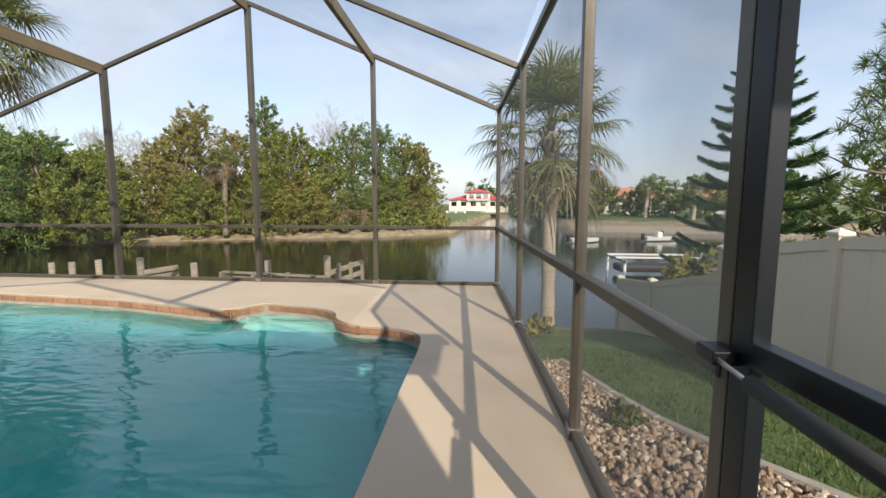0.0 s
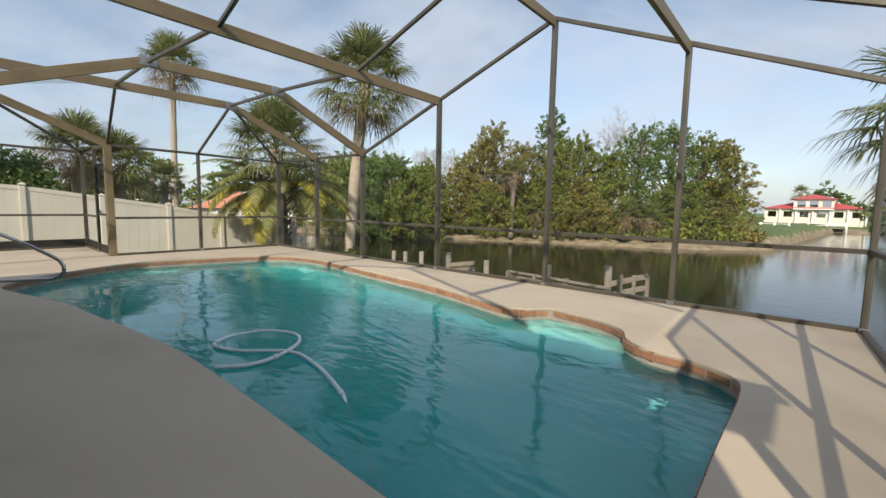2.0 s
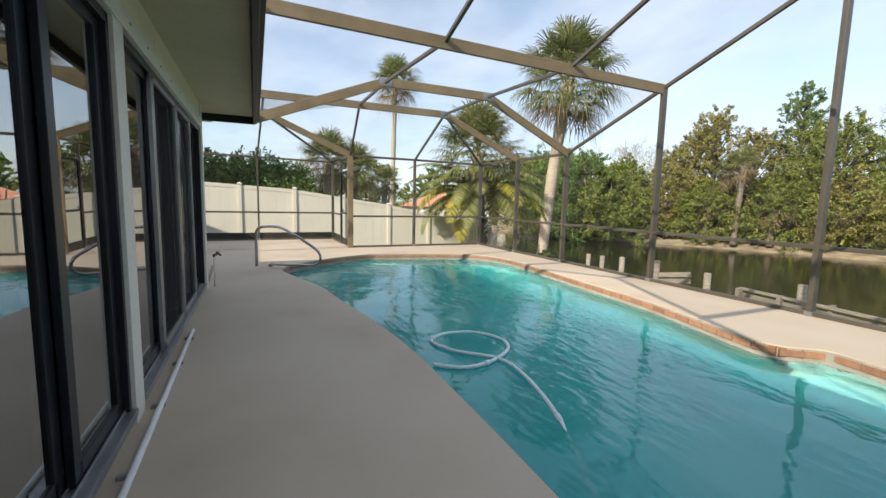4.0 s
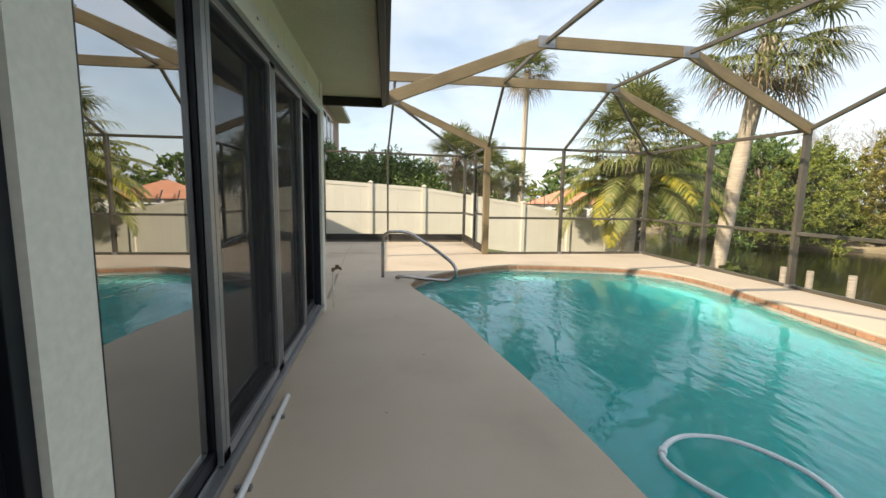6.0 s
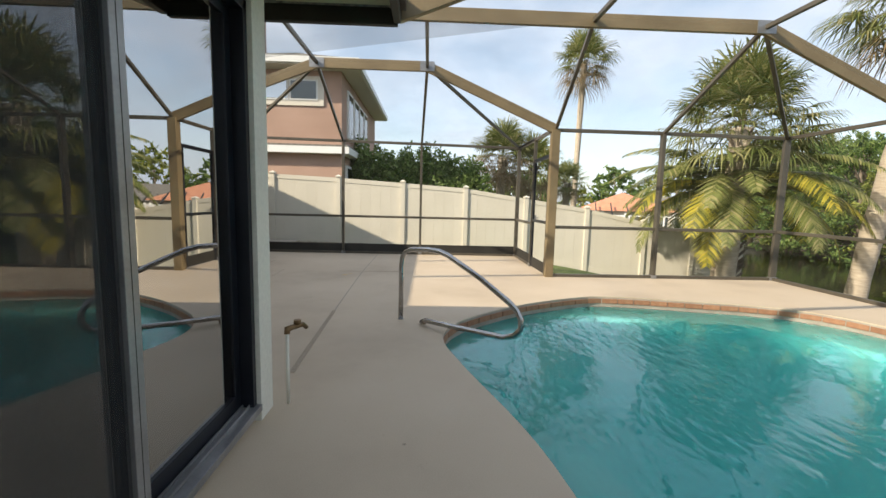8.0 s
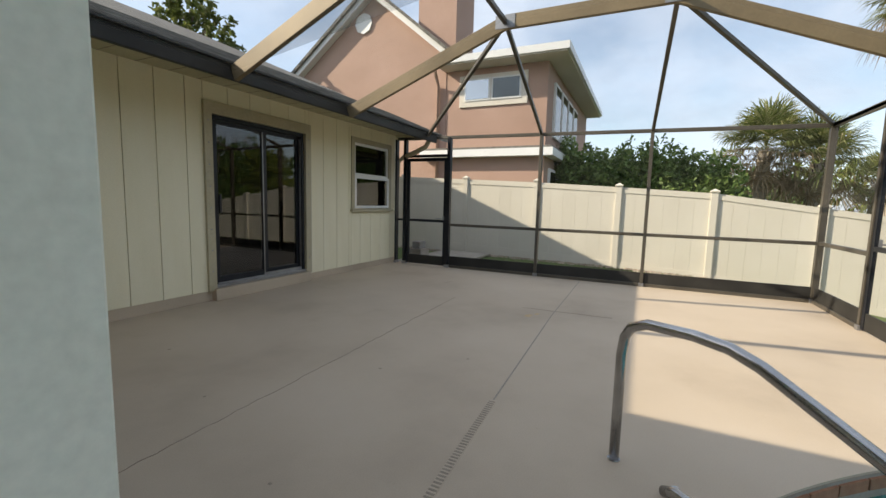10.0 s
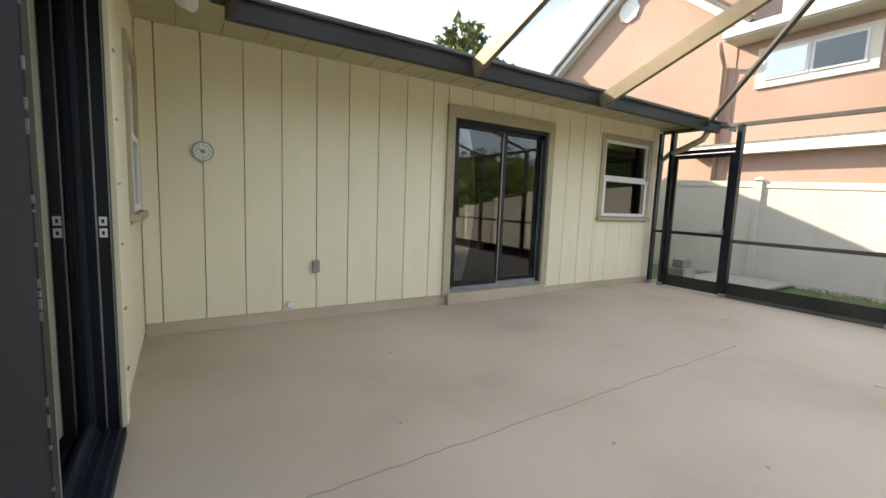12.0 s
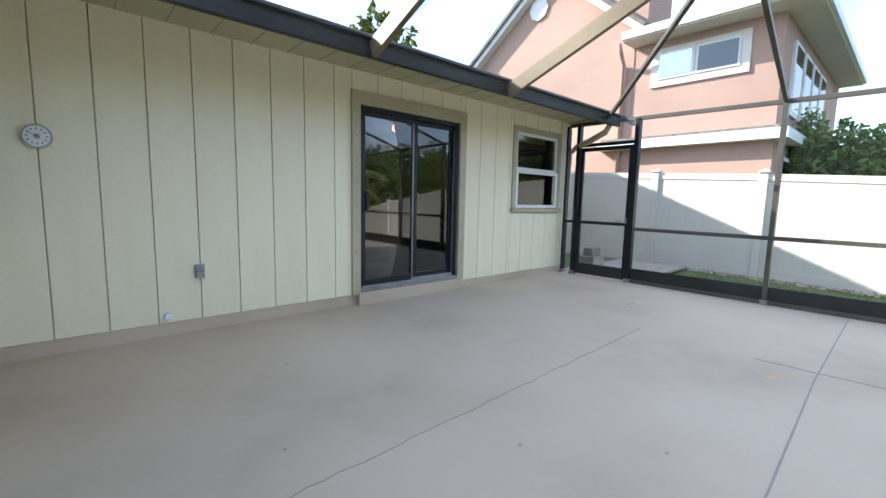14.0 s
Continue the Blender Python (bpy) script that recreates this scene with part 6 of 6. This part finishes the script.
for k, (x, y, h, s, m) in enumerate(TREES):
    tree("bank_tree", (x, y, -1.35), h * 1.12, s * 1.2, m, "dense evergreen tree on the far canal bank", 100 + k, leaves=17000, clumps=56, leaf=0.10, low=0.04, shape=0.75)
for k, (x, y, h, s, m) in enumerate([(3, 124, 7.5, 5, DARKG), (-14, 118, 8, 5, GREEN), (20, 122, 8, 5, GREEN), (33, 118, 8, 6, DARKG), (46, 110, 8, 6, GREEN), (12, 66, 5, 3.5, GREEN), (15.5, 63, 4.5, 3, DARKG), (20, 72, 6, 4, GREEN), (28, 70, 5.5, 4, DARKG), (34, 66, 5.5, 4, GREEN), (42, 60, 6, 4, DARKG), (50, 52, 6.5, 4.5, GREEN), (9.5, 70, 5.5, 4, DARKG),
                                     (-58, 45, 8, 5, DARKG), (-64, 36, 8, 5, GREEN), (-62, 26, 7, 4, DARKG), (-60, 16, 7, 5, GREEN), (-56, 10, 6, 4, DARKG)]):
    tree("distant_tree", (x, y, -1.0), h, s, m, "distant leafy tree behind the far houses", 150 + k, leaves=1400, clumps=18, leaf=0.4, low=0.05, group="distant trees", shape=0.8)


def bare_tree(base, height, label, seed, spread_a=0.55):
    r = random.Random(seed)
    e = thing("bare_tree", label, "tree", "bare winter trees", at=base)
    bm = bmesh.new()

    def grow(p, d, ln, rad, depth):
        q = p + d * ln
        tube([p, p.lerp(q, 0.5) + rand_unit(r) * ln * 0.05, q], [max(rad, 0.014), max(rad * 0.85, 0.013), max(rad * 0.65, 0.011)], 3 if depth > 2 else 6, bm, False)
        if depth < 6:
            for k in range(3):
                nd = (d + rand_unit(r) * spread_a * 1.3 + Vector((0, 0, 0.12))).normalized()
                grow(q if k else p.lerp(q, 0.75), nd, ln * r.uniform(0.62, 0.8), rad * 0.56, depth + 1)
    grow(Vector((0, 0, -0.3)), Vector((0, 0, 1)), height * 0.34, 0.22, 0)
    part("branches", bm, TWIG, e)


for k, (x, y, h) in enumerate(((-47, 45, 11.5), (-41, 46, 11), (-21.5, 55, 14.5), (-18, 56, 13), (-31.5, 39.5, 8.4), (-46, 36, 9.0), (-55, 6, 8), (-41, 49, 9.5))):
    bare_tree((x, y, -1.0), h, "leafless grey winter tree behind the evergreens", 300 + k)


def shrub(base, rad, h, mat, label, seed, leaves=700, leaf=0.12, group="bank shrubs"):
    r = random.Random(seed)
    e = thing("shrub", label, "shrub", group, at=base)
    L = Leaves()
    S = bmesh.new()
    for k in range(7):
        d = rand_unit(r)
        tube([(0, 0, -0.1), (d.x * rad * 0.4, d.y * rad * 0.4, h * 0.6)], [0.03, 0.01], 4, S)
    for k in range(leaves):
        d = rand_unit(r)
        q = r.random() ** 0.4 * (0.75 + 0.25 * math.sin(3 * math.atan2(d.y, d.x) + seed))
        p = Vector((d.x * rad * q, d.y * rad * q, h * (0.5 + 0.5 * d.z * q)))
        u = rand_unit(r)
        s = leaf * r.uniform(0.6, 1.3)
        L.quad(p, u * s * 0.5, u.cross(rand_unit(r)).normalized() * s)
    part("stems", S, BARK, e)
    L.part("foliage", mat, e)


rs = random.Random(77)
for k in range(44):
    x = -38 + 34.5 * k / 43 + rs.uniform(-0.4, 0.4)
    y = far_shore(x) + 2.2 + rs.uniform(-0.5, 1.4)
    shrub((x, y, WATER + 0.5), rs.uniform(0.8, 1.6), rs.uniform(0.9, 2.3), rs.choice((GREEN, OLIVE, GREEN, BRIGHTG)), "low bush at the water's edge", 400 + k, 620, 0.19)
# hedge behind the west fence
for k in range(8):
    shrub((-21.5 - 0.15 * (k % 3), -3.4 + 0.75 * k, -0.1), 1.3, 3.75 - 0.05 * k + 0.25 * math.sin(k * 1.7), HEDGEM, "clipped green hedge behind the fence", 470 + k, 7500, 0.075, "hedge shrubs")
for k, (x, y, z, s, h) in enumerate(((-12.6, 7.6, -1.2, 0.55, 0.5), (-11.9, 8.0, -1.3, 0.5, 0.55), (-12.2, 6.9, -1.1, 0.4, 0.4))):
    shrub((x, y, z), s, h, DARKG, "low dark shrub at the foot of the palms", 490 + k, 500, 0.07, "palm shrubs")
shrub((-11.6, 9.2, -1.7), 0.55, 1.5, BRIGHTG, "yellow-green shrub by the canal", 495, 500, 0.1, "palm shrubs")
shrub((5.6, 9.6, -1.85), 1.0, 2.1, OLIVE, "loose grey-green oleander bush behind the low fence", 496, 1500, 0.1, "garden shrubs")
shrub((6.9, 8.6, -1.8), 0.9, 2.0, OLIVE, "loose grey-green oleander bush behind the low fence", 497, 1300, 0.1, "garden shrubs")
shrub((1.55, 2.95, -0.42), 0.16, 0.2, BRIGHTG, "small yellow-green weed among the rocks", 498, 160, 0.035, "garden shrubs")
shrub((1.7, 7.9, -1.35), 0.35, 0.45, OLIVE, "sparse low shrub on the bare bank", 499, 220, 0.06, "garden shrubs")
tree("shade_tree", (-17.3, -16.0, 0), 8.9, 2.2, BRIGHTG, "leafy tree rising above the wing roof", 180, leaves=4200, clumps=34, leaf=0.16, group="roof trees")
tree("shade_tree", (-19.6, -17.5, 0), 8.2, 2.4, BRIGHTG, "leafy tree rising above the wing roof", 181, leaves=3600, clumps=30, leaf=0.16, group="roof trees")


def norfolk(base, height, label, seed):
    r = random.Random(seed)
    e = thing("norfolk_pine", label, "tree", at=base)
    part("trunk", tube([(0, 0, -0.4), (0, 0, height * 0.5), (0, 0, height)], [0.16, 0.1, 0.015], 10), BARK, e)
    z, w = 0.9, 0
    L = Leaves()
    T = bmesh.new()
    while z < height - 0.2:
        f = z / height
        ln = 2.45 * (1 - f) ** 0.85 + 0.12
        for k in range(6):
            a = 2 * math.pi * k / 6 + w * 0.5 + r.uniform(-0.12, 0.12)
            o = Vector((math.cos(a), math.sin(a), 0))
            s = Vector((-o.y, o.x, 0))
            n = max(10, int(ln * 30))
            pts = [o * ln * t + Vector((0, 0, z - 0.16 * ln * math.sin(math.pi * t * 0.9) + 0.10 * ln * t * t)) for t in (i / 4 for i in range(5))]
            tube(pts, [0.03, 0.026, 0.02, 0.014, 0.006], 4, T)
            for i in range(n):
                t = (i + 0.5) / n
                c = o * ln * t + Vector((0, 0, z - 0.16 * ln * math.sin(math.pi * t * 0.9) + 0.10 * ln * t * t))
                wd = 0.25 * (1.1 - 0.6 * t) * min(1, ln)
                for q in range(9):
                    b = radians(-30 + 240 * q / 8 + r.uniform(-15, 15))
                    dd = (s * math.cos(b) + Vector((0, 0, 1)) * math.sin(b) * 0.8 + o * 0.55).normalized()
                    L.strip([c, c + dd * wd * 0.6, c + dd * wd * r.uniform(0.9, 1.2) + o * 0.04], 0.017, o.cross(dd).normalized())
        z += 0.36 + 0.30 * (1 - f)
        w += 1
    part("branches", T, BARK, e)
    L.part("needles", NORF, e)


norfolk((7.95, 12.0, -2.0), 8.3, "tall layered Norfolk pine behind the side fence", 21)


def long_pine(base, height, label, seed):
    r = random.Random(seed)
    e = thing("pine_tree", label, "tree", at=base)
    T = bmesh.new()
    tube([(0, 0, -0.4), (0.1, 0, height * 0.5), (0, 0.1, height)], [0.15, 0.11, 0.03], 8, T)
    L = Leaves()
    for k in range(26):
        f = 0.3 + 0.7 * k / 26
        a = 2.399 * k
        ln = 2.6 * (1.15 - f)
        o = Vector((math.cos(a), math.sin(a), 0.25)).normalized()
        p0 = Vector((0, 0, height * f))
        tube([p0, p0 + o * ln * 0.5, p0 + o * ln + Vector((0, 0, 0.3))], [0.04, 0.025, 0.01], 5, T)
        for j in range(7):
            c = p0 + o * ln * r.uniform(0.45, 1.0) + rand_unit(r) * 0.3 + Vector((0, 0, 0.2))
            for q in range(46):
                d = (rand_unit(r) + Vector((0, 0, 0.35))).normalized()
                L.strip([c, c + d * 0.16, c + d * 0.3 + Vector((0, 0, -0.02))], 0.010, d.cross(rand_unit(r)).normalized())
    part("trunk", T, BARK, e)
    L.part("needles", HEDGEM, e)


long_pine((9.9, 10.3, -1.8), 6.6, "long-needled pine behind the side fence", 31)
tree("garden_tree", (13.5, 14.5, -1.8), 4.6, 2.0, BRIGHTG, "leafy bright green tree behind the side fence", 190, leaves=3200, clumps=28, leaf=0.12, group="garden trees")
tree("garden_tree", (16.5, 12.0, -1.8), 4.4, 2.0, GREEN, "leafy tree behind the side fence", 191, leaves=2600, clumps=24, leaf=0.12, group="garden trees")

# grass blades on the lawn strips close to the cage
G = Leaves()
rg = random.Random(8)
for k in range(15000):
    if k % 4:
        y = rg.uniform(0.0, 6.5)
        lo = lerp_table(-y, [(-b, a) for a, b in EDGE]) if y < 5 else 1.3
        x = rg.uniform(lo + 0.06, 4.0)
    else:
        x, y = rg.uniform(-16.4, -13.8), rg.uniform(-3.0, 2.2)
        if rg.random() < 0.35:
            x, y = rg.uniform(-14.5, -11.25), rg.uniform(2.5, 5.5)
    p = Vector((x, y, lerp_table(y, SLOPE) - 0.01))
    a = rg.uniform(0, 6.28)
    s = Vector((math.cos(a), math.sin(a), 0))
    h = rg.uniform(0.03, 0.075)
    tip = p + Vector((rg.uniform(-0.03, 0.03), rg.uniform(-0.03, 0.03), h))
    G.strip([p, p.lerp(tip, 0.5), tip], 0.006, s)
GRASSM = leaf_mat("grass_blade", [(0, (0.06, 0.105, 0.026)), (0.6, (0.12, 0.18, 0.052)), (0.9, (0.15, 0.17, 0.06)), (1, (0.24, 0.20, 0.10))])
tagged(G.part("grass", GRASSM, None), "mown green grass blades on the lawn", "grass", kind="stuff")

def gravel_strip():
    rg = random.Random(63)
    L = Leaves()
    for k in range(900):
        c = Vector((-16.43 + 0.34 * rg.random() ** 1.3, rg.uniform(-6.0, 1.6), 0.0))
        c.z = ground_z(c.x, c.y) + 0.012
        a, b, h = rg.uniform(0.012, 0.032), rg.uniform(0.01, 0.026), rg.uniform(0.012, 0.03)
        w = rg.uniform(0, 3.14)
        u, v = Vector((math.cos(w), math.sin(w), 0)) * a, Vector((-math.sin(w), math.cos(w), 0)) * b
        top, o = c + Vector((0, 0, h)), len(L.v)
        L.v += [tuple(p) for p in (c - u - v, c + u - v, c + u + v, c - u + v, top - u * 0.5 - v * 0.5, top + u * 0.5 - v * 0.5, top + u * 0.5 + v * 0.5, top - u * 0.5 + v * 0.5)]
        L.f += [[o + i for i in f] for f in ((4, 5, 6, 7), (0, 1, 5, 4), (1, 2, 6, 5), (2, 3, 7, 6), (3, 0, 4, 7))]
    tagged(L.part("gravel", ROCK, None), "loose brown gravel along the foot of the fence", "gravel", kind="stuff")


gravel_strip()


# ---- coping bricks round the pool, one by one ----


def coping():
    inv = Matrix.Translation((4.5, -3, 2.3))
    bm = bmesh.new()
    box(-0.098, 0.098, -0.075, 0.0, -0.105, -0.015, bm)
    bmesh.ops.bevel(bm, geom=[e for e in bm.edges if abs(e.verts[0].co.y + e.verts[1].co.y) < 0.01 and abs(e.verts[0].co.x - e.verts[1].co.x) > 0.1], offset=0.016, segments=2, affect="EDGES")
    me = bpy.data.meshes.new("brick")
    bm.to_mesh(me)
    bm.free()
    me.materials.append(BRICK)
    pts = [Vector((*p, 0)) for p in POOL]
    acc, nxt, made = 0.0, 0.1, 0
    n = len(pts)
    for i in range(n):
        a, b = pts[i], pts[(i + 1) % n]
        d = (b - a)
        ln = d.length
        while acc + ln >= nxt:
            p = a + d * ((nxt - acc) / ln)
            t = d.normalized()
            ob = new("brick", me)
            ob.parent = POOL_OB
            ob.matrix_basis = inv @ Matrix.Translation((p.x, p.y, 0.0)) @ Matrix.Rotation(math.atan2(t.y, t.x), 4, "Z") @ Matrix.Translation((0, 0.014, 0)) @ Matrix.Diagonal((0.98, 1, 1, 1))
            nxt += 0.205
            made += 1
        acc += ln


coping()
